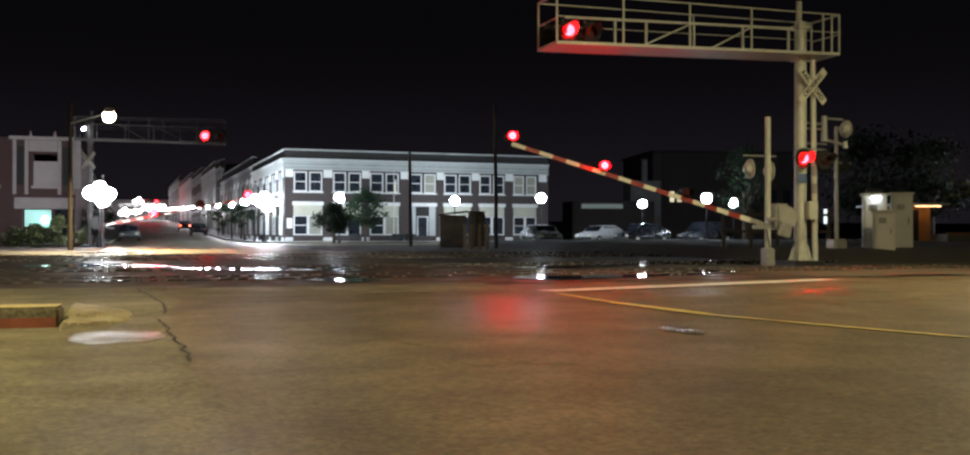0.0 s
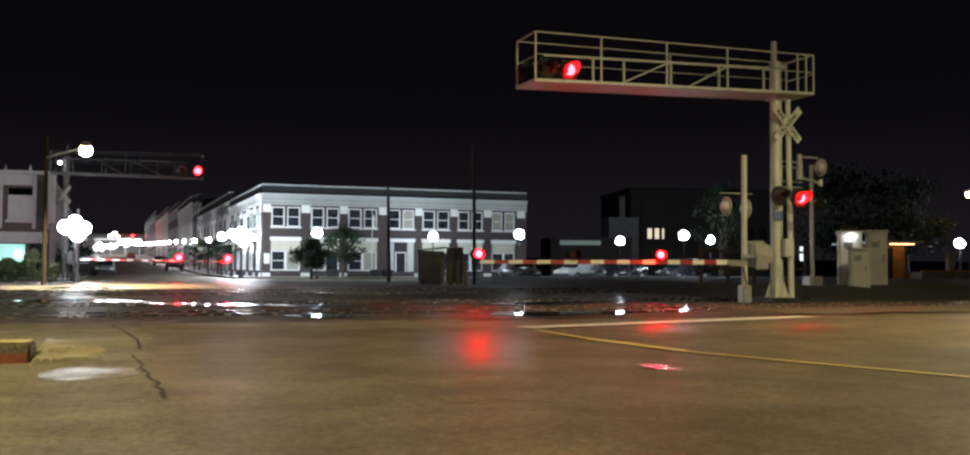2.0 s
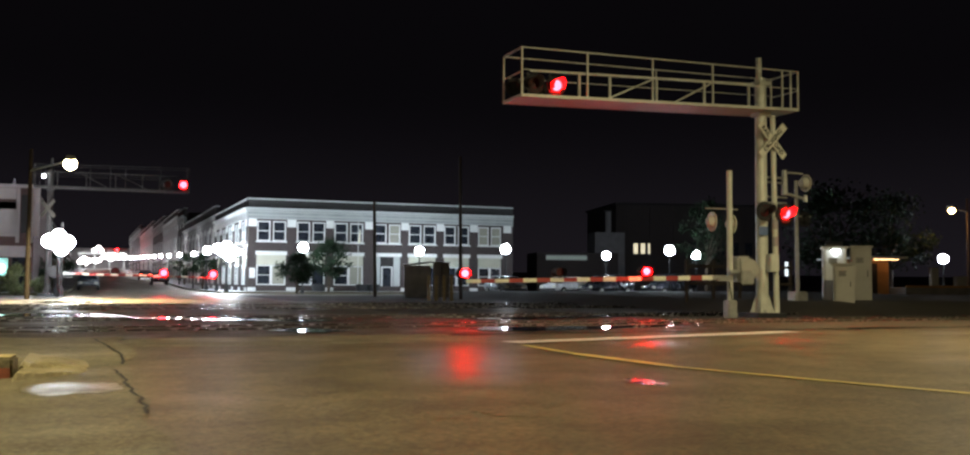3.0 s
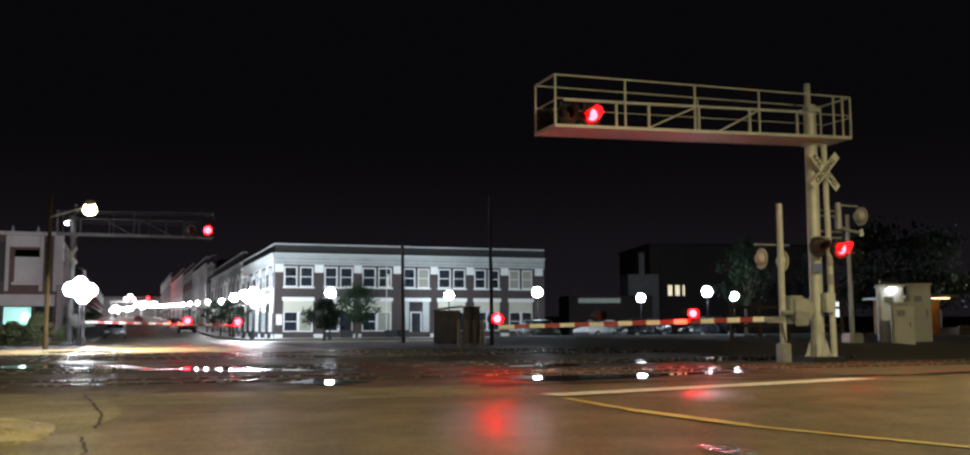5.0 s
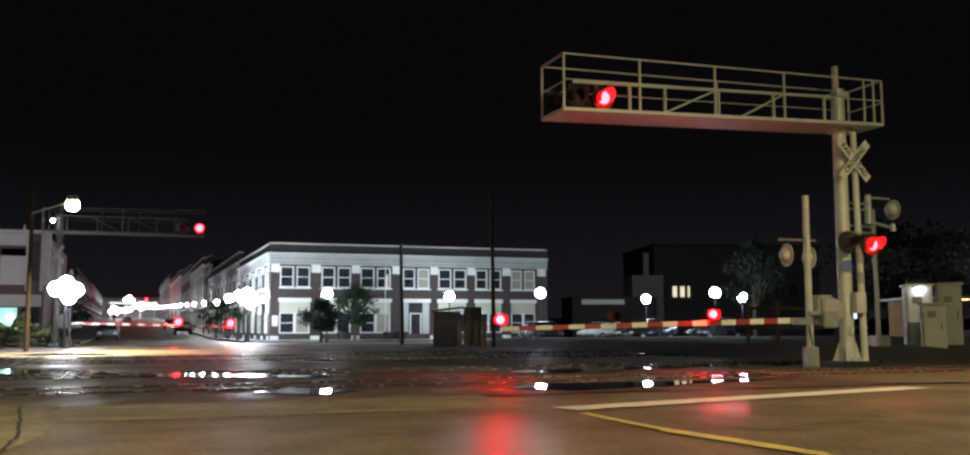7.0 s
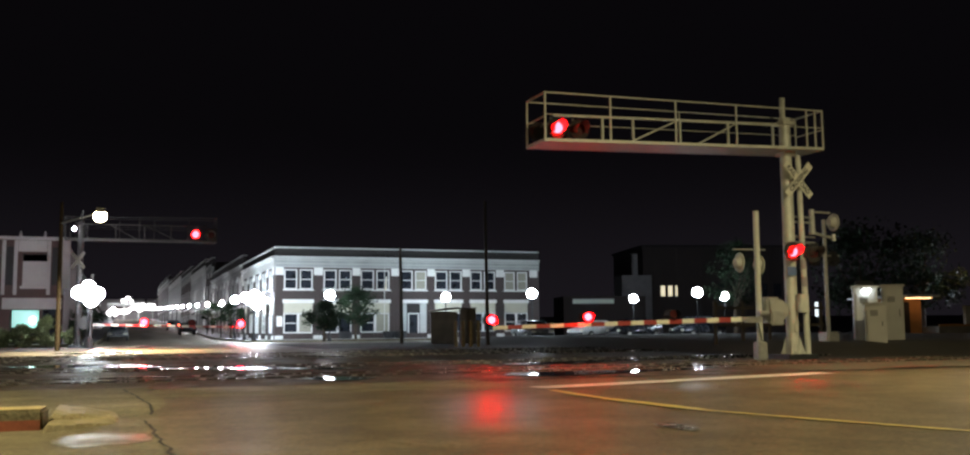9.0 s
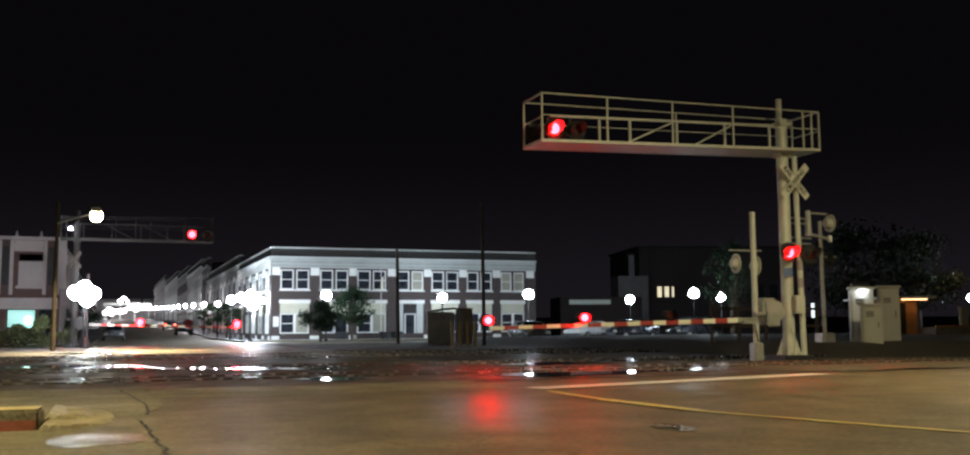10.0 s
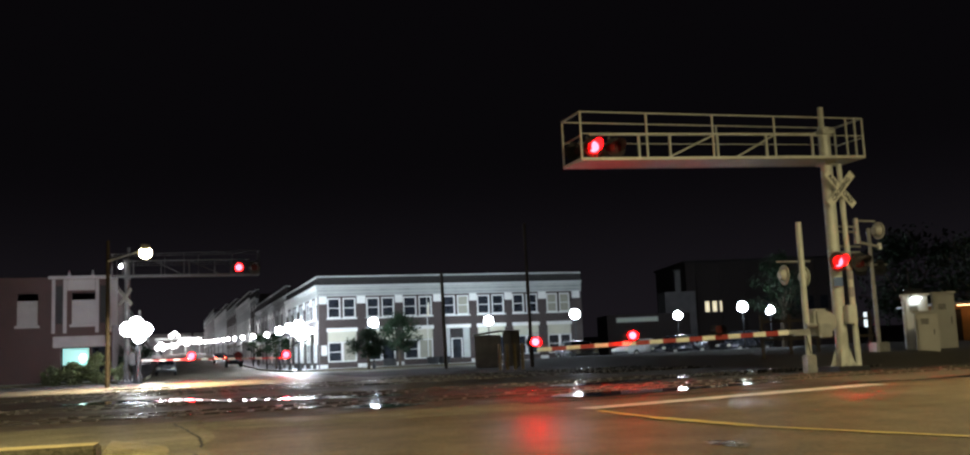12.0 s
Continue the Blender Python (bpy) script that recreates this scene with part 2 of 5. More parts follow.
CAR_WHITE = material("white_car_paint", (0.55, 0.56, 0.58), rough=0.3, vary=0.06, bump=0)
CAR_DARK = material("dark_car_paint", (0.03, 0.032, 0.04), rough=0.25, metal=0.3, vary=0.1, bump=0)
RUBBER = material("tyre_rubber", (0.015, 0.015, 0.015), rough=0.85, vary=0.3)
ORANGE_WALL = material("ochre_wall_boards", (0.4, 0.2, 0.07), rough=0.8, scale=2, vary=0.2)
TARP = material("dark_canvas", (0.2, 0.185, 0.17), rough=0.9, scale=2, vary=0.4)


# ---- mesh helpers ----
def box(bm, x0, x1, y0, y1, z0, z1, bevel=0.0):
    made = bmesh.ops.create_cube(bm, size=1.0)["verts"]
    for v in made:
        v.co = Vector((x0 + (v.co.x + 0.5) * (x1 - x0), y0 + (v.co.y + 0.5) * (y1 - y0), z0 + (v.co.z + 0.5) * (z1 - z0)))
    if bevel:
        edges = list({e for v in made for e in v.link_edges})
        bmesh.ops.bevel(bm, geom=edges, offset=bevel, segments=2, affect="EDGES")
    return bm


def rod(bm, a, b, r0, r1=None, seg=10):
    a, b = Vector(a), Vector(b)
    way = b - a
    m = Matrix.Translation((a + b) / 2) @ way.to_track_quat("Z", "Y").to_matrix().to_4x4()
    bmesh.ops.create_cone(bm, cap_ends=True, segments=seg, radius1=r0, radius2=r0 if r1 is None else r1, depth=way.length, matrix=m)
    return bm


def bar(bm, a, b, w, h):
    """A straight bar of rectangular section from a to b."""
    a, b = Vector(a), Vector(b)
    way = b - a
    m = Matrix.Translation((a + b) / 2) @ way.to_track_quat("X", "Z").to_matrix().to_4x4()
    made = bmesh.ops.create_cube(bm, size=1.0)["verts"]
    for v in made:
        v.co = m @ Vector((v.co.x * way.length, v.co.y * w, v.co.z * h))
    return bm


def ball(bm, at, r, sub=2, squash=1.0):
    m = Matrix.Translation(at) @ Matrix.Diagonal((r, r, r * squash, 1))
    bmesh.ops.create_icosphere(bm, subdivisions=sub, radius=1.0, matrix=m)
    return bm


def mesh_of(name, bm, mat, smooth=False):
    me = bpy.data.meshes.new(name)
    if smooth:
        for f in bm.faces:
            f.smooth = True
    bm.to_mesh(me)
    bm.free()
    me.materials.append(mat)
    return me


def part(name, bm, mat, parent=None, label="", smooth=False):
    ob = new(name, mesh_of(name, bm, mat, smooth))
    ob.parent = parent
    return tagged(ob, label) if label else ob


def thing(name, m, label, category, group="", kind=""):
    ob = new(name)
    ob.empty_display_size = 0.3
    ob.matrix_basis = m
    return tagged(ob, label, category, group, kind)


B = bmesh.new


# ---- ground ----
def rise(y):
    """The street climbs gently past the first shops."""
    return 0.018 * min(300.0, max(0.0, y - 100.0))


def sheet(name, x0, x1, y0, y1, z, mat, label, category, step=4.0, rough=0.0, kind="structure"):
    """A level sheet with a slightly wandering outline."""
    bm = B()
    nx, ny = max(1, int((x1 - x0) / step)), max(1, int((y1 - y0) / step))
    grid = [[bm.verts.new((x0 + (x1 - x0) * i / nx, y0 + (y1 - y0) * j / ny, z + rise(y0 + (y1 - y0) * j / ny))) for j in range(ny + 1)] for i in range(nx + 1)]
    for i, row in enumerate(grid):
        for j, v in enumerate(row):
            if rough and (i in (0, nx) or j in (0, ny)):
                v.co.x += rough * (noise.noise(v.co * 0.9) if i in (0, nx) else 0)
                v.co.y += rough * (noise.noise(v.co * 1.1) if j in (0, ny) else 0)
    for i in range(nx):
        for j in range(ny):
            bm.faces.new((grid[i][j], grid[i + 1][j], grid[i + 1][j + 1], grid[i][j + 1]))
    return tagged(part(name, bm, mat), label, category, kind=kind)


sheet("ground", -900, 900, -400, 1400, -0.02, SOIL, "dark cindery open ground reaching the horizon", "ground", step=100)
sheet("road", -40, 40, -30, 16.6, 0.0, ASPHALT, "damp brown asphalt road before the crossing", "road", step=1.0, rough=0.25)
sheet("gutter_strip", -14.0, 0.42, -6.0, 11.7, 0.004, GUTTER, "paler concrete gutter strip along the road edge", "gutter", step=0.5, rough=0.12)
sheet("concrete_strip", 0.5, 6.0, 14.6, 16.9, 0.006, CONCRETE, "pale concrete strip along the near edge of the tracks", "concrete strip", step=0.5, rough=0.25)
sheet("concrete_apron", -8.0, 0.42, 11.6, 17.4, 0.007, CONCRETE, "worn concrete apron beside a broken kerb", "concrete apron", step=0.5, rough=0.35)
sheet("crossing_surface", -14, 14.5, 16.8, 46.0, 0.004, PANEL, "dark wet asphalt and panels between the tracks", "crossing surface", step=1.0, rough=0.4)
sheet("road_beyond", -1.3, 8.6, 26.5, 500, 0.010, FAR_ROAD, "wet street running away beyond the crossing", "road", step=1.0, rough=0.2)
sheet("cross_street", -60, 90, 62.0, 72.6, 0.014, FAR_ROAD, "wet side street in front of the brick building", "road", step=2.0)
sheet("verge", 13.6, 60, 16.9, 22.4, 0.012, GRAVEL, "pale gravel verge beside the signal mast", "verge", step=0.6, rough=0.4)


def bank():
    """The raised ballast bank on which the cabinets stand."""
    bm = B()
    nx, ny = 70, 50
    vs = []
    for i in range(nx + 1):
        for j in range(ny + 1):
            x, y = 19.5 + i * 1.1, 24.2 + j * 0.75
            e = min(1.0, max(0.0, (x - 19.8) / 2.2)) * min(1.0, max(0.0, (y - 24.4) / 2.0)) * min(1.0, max(0.0, (61.0 - y) / 3.0))
            e = e * e * (3 - 2 * e)
            vs.append(bm.verts.new((x, y, -0.06 + e * (0.46 + 0.08 * noise.noise(Vector((x * 0.5, y * 0.5, 0))) + 0.03 * noise.noise(Vector((x * 2.1, y * 2.1, 3)))))))
    for i in range(nx):
        for j in range(ny):
            a = i * (ny + 1) + j
            bm.faces.new((vs[a], vs[a + ny + 1], vs[a + ny + 2], vs[a + 1]))
    tagged(part("ballast_bank", bm, BALLAST, smooth=True), "low dark ballast bank beside the tracks", "bank", kind="structure")


bank()


def rails():
    for y in (19.3, 20.75, 24.4, 25.85, 33.0, 34.45, 38.0, 39.45):
        t = thing("rail", pose(0, y, 0, 0, 0, 2.5), "polished steel rail set flush in the crossing", "rail", "rails of the crossing", "structure")
        part("rail_head", box(B(), -60, 70, -0.035, 0.035, -0.1, 0.03, 0.008), STEEL_RAIL, t)
        part("flangeway", box(B(), -16, 16, 0.036, 0.11, -0.1, 0.008), CRACK, t, "dark groove beside the rail head")


rails()


def pool(cx, cy, rx, ry, turn, seed, z=0.018, mat=None):
    """Standing water: a lobed flat outline."""
    bm = B()
    n = 56
    c = math.cos(radians(turn)), math.sin(radians(turn))
    rim = []
    for i in range(n):
        a = 2 * math.pi * i / n
        r = 1 + 0.32 * noise.noise(Vector((math.cos(a) * 1.6, math.sin(a) * 1.6, seed))) + 0.12 * noise.noise(Vector((math.cos(a) * 5, math.sin(a) * 5, seed + 9)))
        x, y = rx * r * math.cos(a), ry * r * math.sin(a)
        rim.append(bm.verts.new((cx + x * c[0] - y * c[1], cy + x * c[1] + y * c[0], z)))
    mid = bm.verts.new((cx, cy, z))
    for i in range(n):
        bm.faces.new((mid, rim[i], rim[(i + 1) % n]))
    tagged(part("puddle", bm, mat or WATER), "still puddle of rain on the paving", "puddle", "puddles", "structure")


for row in ((12.4, 20.2, 1.2, 0.35, 8, 3), 
            (-0.14, 9.3, 0.46, 0.5, 0, 8),
            (4.95, 8.2, 0.16, 0.34, 0, 10), (16.9, 26.7, 0.35, 0.3, 0, 13), (17.9, 26.75, 0.3, 0.25, 0, 14),
            (12.0, 60.0, 0.8, 0.5, 0, 15), (25.8, 60.0, 0.4, 0.5, 0, 17), (6.6, 33.0, 1.0, 1.0, 0, 18), (-0.9, 44.0, 1.8, 1.5, 0, 19)):
    pool(*row, z=0.008 if row[-1] in (8, 10, 11, 12) else 0.018, mat=MUDDY if row[-1] == 8 else WET_SPOT if 10 <= row[-1] <= 12 else None)


def water_strip(points, seed):
    """Rain standing in the flangeways: a long ragged strip along the tracks."""
    bm = B()
    old = None
    for (xa, ya, wa), (xb, yb, wb) in zip(points, points[1:]):
        n = max(2, int((xb - xa) / 0.2))
        for k in range(n + 1):
            f = k / n
            f2 = f * f * (3 - 2 * f)
            x, y, w = xa + (xb - xa) * f, ya + (yb - ya) * f2, wa + (wb - wa) * f2
            up = w * (1 + 0.35 * noise.noise(Vector((x * 0.8, seed, 0))) + 0.2 * noise.noise(Vector((x * 3, seed, 4))))
            down = w * (1 + 0.35 * noise.noise(Vector((x * 0.8, seed, 9))) + 0.2 * noise.noise(Vector((x * 3, seed, 14))))
            pair = bm.verts.new((x, y - down, 0.021)), bm.verts.new((x, y + up, 0.021))
            if old and k:
                bm.faces.new((old[0], pair[0], pair[1], old[1]))
            old = pair
    tagged(part("puddle", bm, WATER), "long strip of rain water standing beside a rail", "puddle", "puddles", "structure")


water_strip(((3.1, 18.6, 0.05), (3.8, 18.5, 0.8), (4.7, 18.4, 0.03)), 2)
water_strip(((6.9, 18.2, 0.04), (7.8, 18.1, 0.9), (9.6, 18.3, 0.55), (10.6, 18.5, 0.35), (13.2, 19.0, 0.04)), 2)
water_strip(((-2.9, 28.2, 0.1), (-1.2, 28.2, 1.3), (0.3, 27.4, 1.0), (1.4, 25.0, 0.6), (2.8, 24.5, 0.8), (4.7, 23.2, 0.6), (5.9, 23.2, 0.03)), 5)
water_strip(((8.7, 23.3, 0.03), (9.8, 23.4, 0.6), (13.4, 24.4, 0.4), (15.4, 24.9, 0.05)), 5)
for k, (cx, cy, rx, ry) in enumerate(((4.2, 11.2, 0.9, 4.0), (8.25, 13.6, 0.9, 1.8), (10.6, 13.2, 1.1, 2.0))):
    film = wet_film("wet_asphalt_film", cx, cy, rx, ry)
    pool(cx, cy, rx * 1.35, ry * 1.35, -math.degrees(math.atan2(cx, cy)), 31 + k, z=0.004 + 0.001 * k, mat=film)
sheet("paver_strip", 15.4, 17.0, 17.05, 17.35, 0.02, RED_KERB, "faded red paver strip at the verge", "pavers", step=0.3, rough=0.15)
sheet("road_patch", -0.75, 1.0, 35.3, 36.7, 0.022, CRACK, "dark patch around a sunken cover in the road", "road patch", step=0.3, rough=0.5)


def stripe(name, a, b, width, mat, label, bend=0.0, n=40, z=0.011):
    bm = B()
    a, b = Vector((*a, 0)), Vector((*b, 0))
    side = Vector((-(b - a).y, (b - a).x, 0)).normalized()
    old = None
    for i in range(n + 1):
        s = i / n
        p = a.lerp(b, s) + side * bend * 4 * s * (1 - s)
        w = width * (0.5 + 0.06 * noise.noise(p * 3))
        pair = bm.verts.new((p + side * w).to_tuple()[:2] + (z,)), bm.verts.new((p - side * w).to_tuple()[:2] + (z,))
        if old:
            bm.faces.new((old[0], old[1], pair[1], pair[0]))
        old = pair
    tagged(part(name, bm, mat), label, "road marking", kind="structure")


stripe("stop_line", (6.1, 14.15), (12.95, 15.85), 0.5, WHITE_LINE, "worn white stop line before the crossing", z=0.016)
stripe("centre_line", (6.08, 13.6), (6.02, 11.0), 0.13, YELLOW_LINE, "worn yellow centre line of the road", bend=-0.03)
stripe("centre_line", (5.98, 11.6), (6.16, 9.7), 0.2, YELLOW_LINE, "repainted yellow stretch of the centre line", z=0.014)
stripe("centre_line", (6.13, 9.75), (7.7, 5.0), 0.11, YELLOW_LINE, "worn yellow centre line of the road", bend=-0.07)


def crack(points, width):
    bm = B()
    old = None
    pts = []
    for (x0, y0), (x1, y1) in zip(points, points[1:]):
        for k in range(8):
            s = k / 8
            pts.append((x0 + (x1 - x0) * s, y0 + (y1 - y0) * s))
    for x, y in pts:
        j = Vector((x, y, 0))
        x += 0.05 * noise.noise(j * 4)
        w = width * (0.6 + 0.6 * abs(noise.noise(j * 6)))
        pair = bm.verts.new((x - w, y, 0.012)), bm.verts.new((x + w, y, 0.012))
        if old:
            bm.faces.new((old[0], old[1], pair[1], pair[0]))
        old = pair
    tagged(part("pavement_crack", bm, CRACK), "ragged dark crack in the road surface", "crack", "cracks", "structure")


crack([(0.07, 16.8), (0.22, 15.3), (0.38, 13.3), (0.36, 11.5)], 0.022)
crack([(0.26, 11.0), (0.3, 10.5), (0.34, 9.4), (0.38, 8.4), (0.4, 7.2)], 0.02)


def kerbs():
    """A broken kerb end, with its red and yellow paint worn off."""
    k = thing("broken_kerb", pose(-0.68, 10.0, 0), "broken concrete kerb block tilted in the gutter", "kerb", kind="structure")
    bm = B()
    nx, ny = 36, 72
    vs = []
    for i in range(nx + 1):
        for j in range(ny + 1):
            x, y = -0.06 + 0.88 * i / nx, -0.06 + 2.5 * j / ny
            ragged = 0.05 * noise.noise(Vector((x * 4, y * 4, 1))) + 0.02 * noise.noise(Vector((x * 17, y * 17, 6)))
            front = (y - 0.05 - 1.2 * x) * 0.64
            edge = min(x - 0.02, 0.7 - x + 0.6 * ragged, front + 0.4 * ragged, 2.3 - y + ragged)
            e = min(1.0, max(0.0, edge / 0.025))
            # the upper course is spalled away in a broken diagonal
            spall = min(1.0, max(0.0, (0.34 - 0.25 * x - 0.5 * front + 2.4 * ragged) / 0.06)) * (0.05 - 0.06 * x)
            dip = 0.01 * min(1.0, max(0.0, (noise.noise(Vector((x * 5, y * 3.2, 8))) - 0.12) / 0.04))
            z = e * (0.14 - 0.17 * x + 0.003 * noise.noise(Vector((x * 14, y * 14, 4))) - spall - dip) - 0.01
            vs.append(bm.verts.new((x, y, z)))
    for i in range(nx):
        for j in range(ny):
            c = i * (ny + 1) + j
            bm.faces.new((vs[c], vs[c + ny + 1], vs[c + ny + 2], vs[c + 1]))
    part("slab", bm, KERB_TOP, k)
    for i in range(5):
        q = thing("kerb", pose(-2.45 - i * 1.82, 10.55 + 0.55 * i * 0.3, 0, 0, 0, -4), "kerb stone with faded red face and yellow top", "kerb", "kerb stones", "structure")
        part("stone", box(B(), 0, 1.78, 0, 0.42, -0.02, 0.2, 0.025), CONCRETE, q)
        part("painted_top", box(B(), 0.02, 1.76, 0.04, 0.4, 0.2, 0.206), YELLOW_KERB, q, "worn yellow paint on the kerb top")
        part("painted_face", box(B(), 0.02, 1.76, -0.006, 0.0, 0.0, 0.1), RED_KERB, q, "faded red paint on the kerb face")


kerbs()


# ---- crossing signals ----
def flasher(parent, at, turn, size=0.15, name="flasher", lit=True):
    """Round black background, visor, dark lens and a lit lens that comes forward when the lamp is on."""
    m = pose(*at, 0, 0, turn)
    bm = B()
    rod(bm, (0, 0.02, 0), (0, 0.04, 0), size * 1.9, seg=28)
    rod(bm, (0, 0.04, 0), (0, 0.22, 0), size * 1.15, size * 0.7, seg=20)
    bm.transform(m)
    head = part(name, bm, BLACK, parent, "round black flasher head with a red lens")
    bm = B()
    n = 14
    rim = []
    for i in range(n + 1):
        a = radians(-40 + 260 * i / n)
        rim.append([bm.verts.new((size * 1.12 * math.cos(a), y, size * 1.12 * math.sin(a))) for y in (0.02, -0.40 + 0.14 * (1 - math.sin(a)))])
    for p, q in zip(rim, rim[1:]):
        bm.faces.new((p[0], q[0], q[1], p[1]))
    bmesh.ops.solidify(bm, geom=bm.faces[:], thickness=0.006)
    bm.transform(m)
    part("visor", bm, VISOR, head)
    bm = rod(B(), (0, 0.012, 0), (0, 0.02, 0), size * 1.02, seg=24)
    bm.transform(m)
    part("lens", bm, DARK_LENS, head, "dark red glass lens")
    if not lit:
        return None
    glow = part("lit_lens", rod(B(), (0, -0.004, 0), (0, 0.004, 0), size, seg=24), RED_ON, head, "glowing red lens")
    glow.matrix_basis = m @ pose(0, 0.03, 0)
    return glow, m, -0.006, 0.07


def lettering(body, size, mat, parent, m):
    cu = bpy.data.curves.new("letters", "FONT")
    cu.body, cu.size, cu.align_x, cu.align_y, cu.extrude = body, size, "CENTER", "CENTER", 0.002
    cu.offset = 0.006
    tmp = new("letters", cu)
    me = bpy.data.meshes.new_from_object(tmp.evaluated_get(bpy.context.evaluated_depsgraph_get()))
    bpy.data.objects.remove(tmp)
    me.transform(m @ pose(0, 0, 0, 90))
    me.materials.clear()
    me.materials.append(mat)
    ob = new("lettering", me)
    ob.parent = parent
    return ob


def crossbuck(parent, at, turn, letters=True, mat=None):
    m = pose(*at, 0, 0, turn)
    for lean, word, y in ((-45, "RAIL   ROAD", 0.0), (45, "CROSSING", -0.02)):
        bm = box(B(), -0.66, 0.66, y - 0.006, y + 0.006, -0.115, 0.115, 0.004)
        bm.transform(m @ pose(0, 0, 0, 0, -lean, 0))
        blade = part("crossbuck_blade", bm, mat or SIGN_WHITE, parent, "white reflective crossbuck blade" if letters else "dull back of a crossbuck blade")
        if letters:
            lettering(word, 0.19, BLACK, blade, m @ pose(0, y - 0.009, 0, 0, -lean, 0))


flash_left, flash_right, moving = [], [], []


def cantilever(name, m, reach, tip_drop, clear, height, label, far=False):
    """A mast with a railed walkway that reaches out over the lane."""
    t = thing(name, m, label, "railroad signal")
    # the far mast takes the darkened copy, shade included in the colour
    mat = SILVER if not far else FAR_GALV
    part("mast", rod(B(), (0, 0, 0.12), (0, 0, clear + height * 0.86), 0.175, 0.165, 20), mat, t)
    part("mast_stub", rod(B(), (-0.06, 0, clear + height * 0.86 + 0.001), (-0.06, 0, clear + height + 0.45), 0.085, 0.085, 12), mat, t, "slim stub on the mast head")
    bm = B()
    box(bm, -0.5, 0.5, -0.5, 0.5, -0.05, 0.12, 0.02)
    part("footing", bm, DARK_STEEL, t, "dark concrete footing")
    for k in range(8):
        a = radians(22.5 + 45 * k)
        part("anchor_bolt", rod(B(), (0.3 * math.cos(a), 0.3 * math.sin(a), 0.121), (0.3 * math.cos(a), 0.3 * math.sin(a), 0.2), 0.025, 0.025, 6), GALV, t)
    part("hand_hole", box(B(), -0.07, 0.07, -0.2, -0.18, 0.75, 1.0, 0.01), mat, t, "small hand hole cover")
    bm = B()
    for a in range(4):
        q = B()
        vs = [q.verts.new(p) for p in ((0.17, -0.012, 0.12), (0.36, -0.012, 0.12), (0.31, -0.012, 0.2), (0.19, -0.012, 0.62),
                                       (0.17, 0.012, 0.12), (0.36, 0.012, 0.12), (0.31, 0.012, 0.2), (0.19, 0.012, 0.62))]
        for f in ((3, 2, 1, 0), (4, 5, 6, 7), (0, 1, 5, 4), (1, 2, 6, 5), (2, 3, 7, 6), (3, 0, 4, 7)):
            q.faces.new([vs[k] for k in f])
        q.transform(pose(0, 0, 0, 0, 0, 45 + 90 * a))
        me = bpy.data.meshes.new("gusset")
        q.to_mesh(me)
        q.free()
        bm.from_mesh(me)
    part("gusset_foot", bm, mat, t, "welded foot gussets")

    w = 0.61                      # half width of the walkway
    back = 0.86                   # stub behind the mast
    low = lambda s: clear - tip_drop * max(0.0, s) / reach     # floor height at s metres towards the tip
    top = lambda s: low(s) + height + 0.14 * max(0.0, s) / reach
    for y in (-w, w):
        part("floor_beam", bar(B(), (back, y, low(0)), (-reach, y, low(reach)), 0.05, 0.075), mat, t)
    bm = B()
    bar(bm, (back, 0, low(0) - 0.02), (-reach, 0, low(reach) - 0.02), 0.3 if far else 2 * w - 0.08, 0.03)
    part("walkway", bm, mat, t, "expanded metal walkway")
    for y in (-w, w):
        bm = B()
        bar(bm, (back, y, top(0)), (-reach, y, top(reach)), 0.032, 0.032)
        part("top_rail", bm, mat, t)
        bm = B()
        bar(bm, (back, y, (low(0) + top(0)) / 2 + 0.05), (-reach, y, (low(reach) + top(reach)) / 2 + 0.05), 0.02, 0.02)
        part("middle_rail", bm, mat, t)
        stops = [back, 0.6, 0.3, -2.1, -4.06, -6.07, -reach] if y < 0 else [back, -3.2, -reach]
        for s in stops:
            if s >= -reach:
                part("rail_post", bar(B(), (s, y, low(-s)), (s, y, top(-s)), 0.04, 0.04), mat, t)
    for s in (-reach, back):
        for z, a, b in ((top(-s), 0.045, 0.045), (low(-s), 0.06, 0.08), ((low(-s) + top(-s)) / 2, 0.03, 0.03)):
            part("end_bar", bar(B(), (s, -w, z), (s, w, z), a, b), mat, t)
    # the lattice truss between the rails
    bm = B()
    bar(bm, (0.2, 0.1, low(0) + height * 0.72), (-reach * 0.93, 0.1, low(reach) + height * 0.74), 0.06, 0.06)
    part("truss_chord", bm, mat, t)
    for s in (-0.35, -1.9, -3.5, -5.0, -5.95):
        if s > -reach:
            part("truss_post", bar(B(), (s, 0.1, low(-s)), (s, 0.1, low(-s) + height * 0.72), 0.055, 0.055), mat, t)
    for s0, s1 in ((-3.1, -1.6), (-5.3, -3.6)):
        if s0 > -reach:
            part("truss_brace", bar(B(), (s0, 0.1, low(-s0) + 0.05), (s1, 0.1, low(-s1) + height * 0.7), 0.042, 0.042), mat, t)
    for z in (low(0) - 0.11, low(0) + height * 0.72):
        part("mast_clamp", box(B(), -0.2, 0.2, -0.22, 0.22, z - 0.06, z + 0.06, 0.01), mat, t)
    return t, low, top


NEAR = (18.22, 23.66)
cant, low_, top_ = cantilever("cantilever_signal", pose(*NEAR, 0), 7.98, 0.25, 6.05, 1.12,
                              "silver railed cantilever signal mast over the road, red lamp lit")
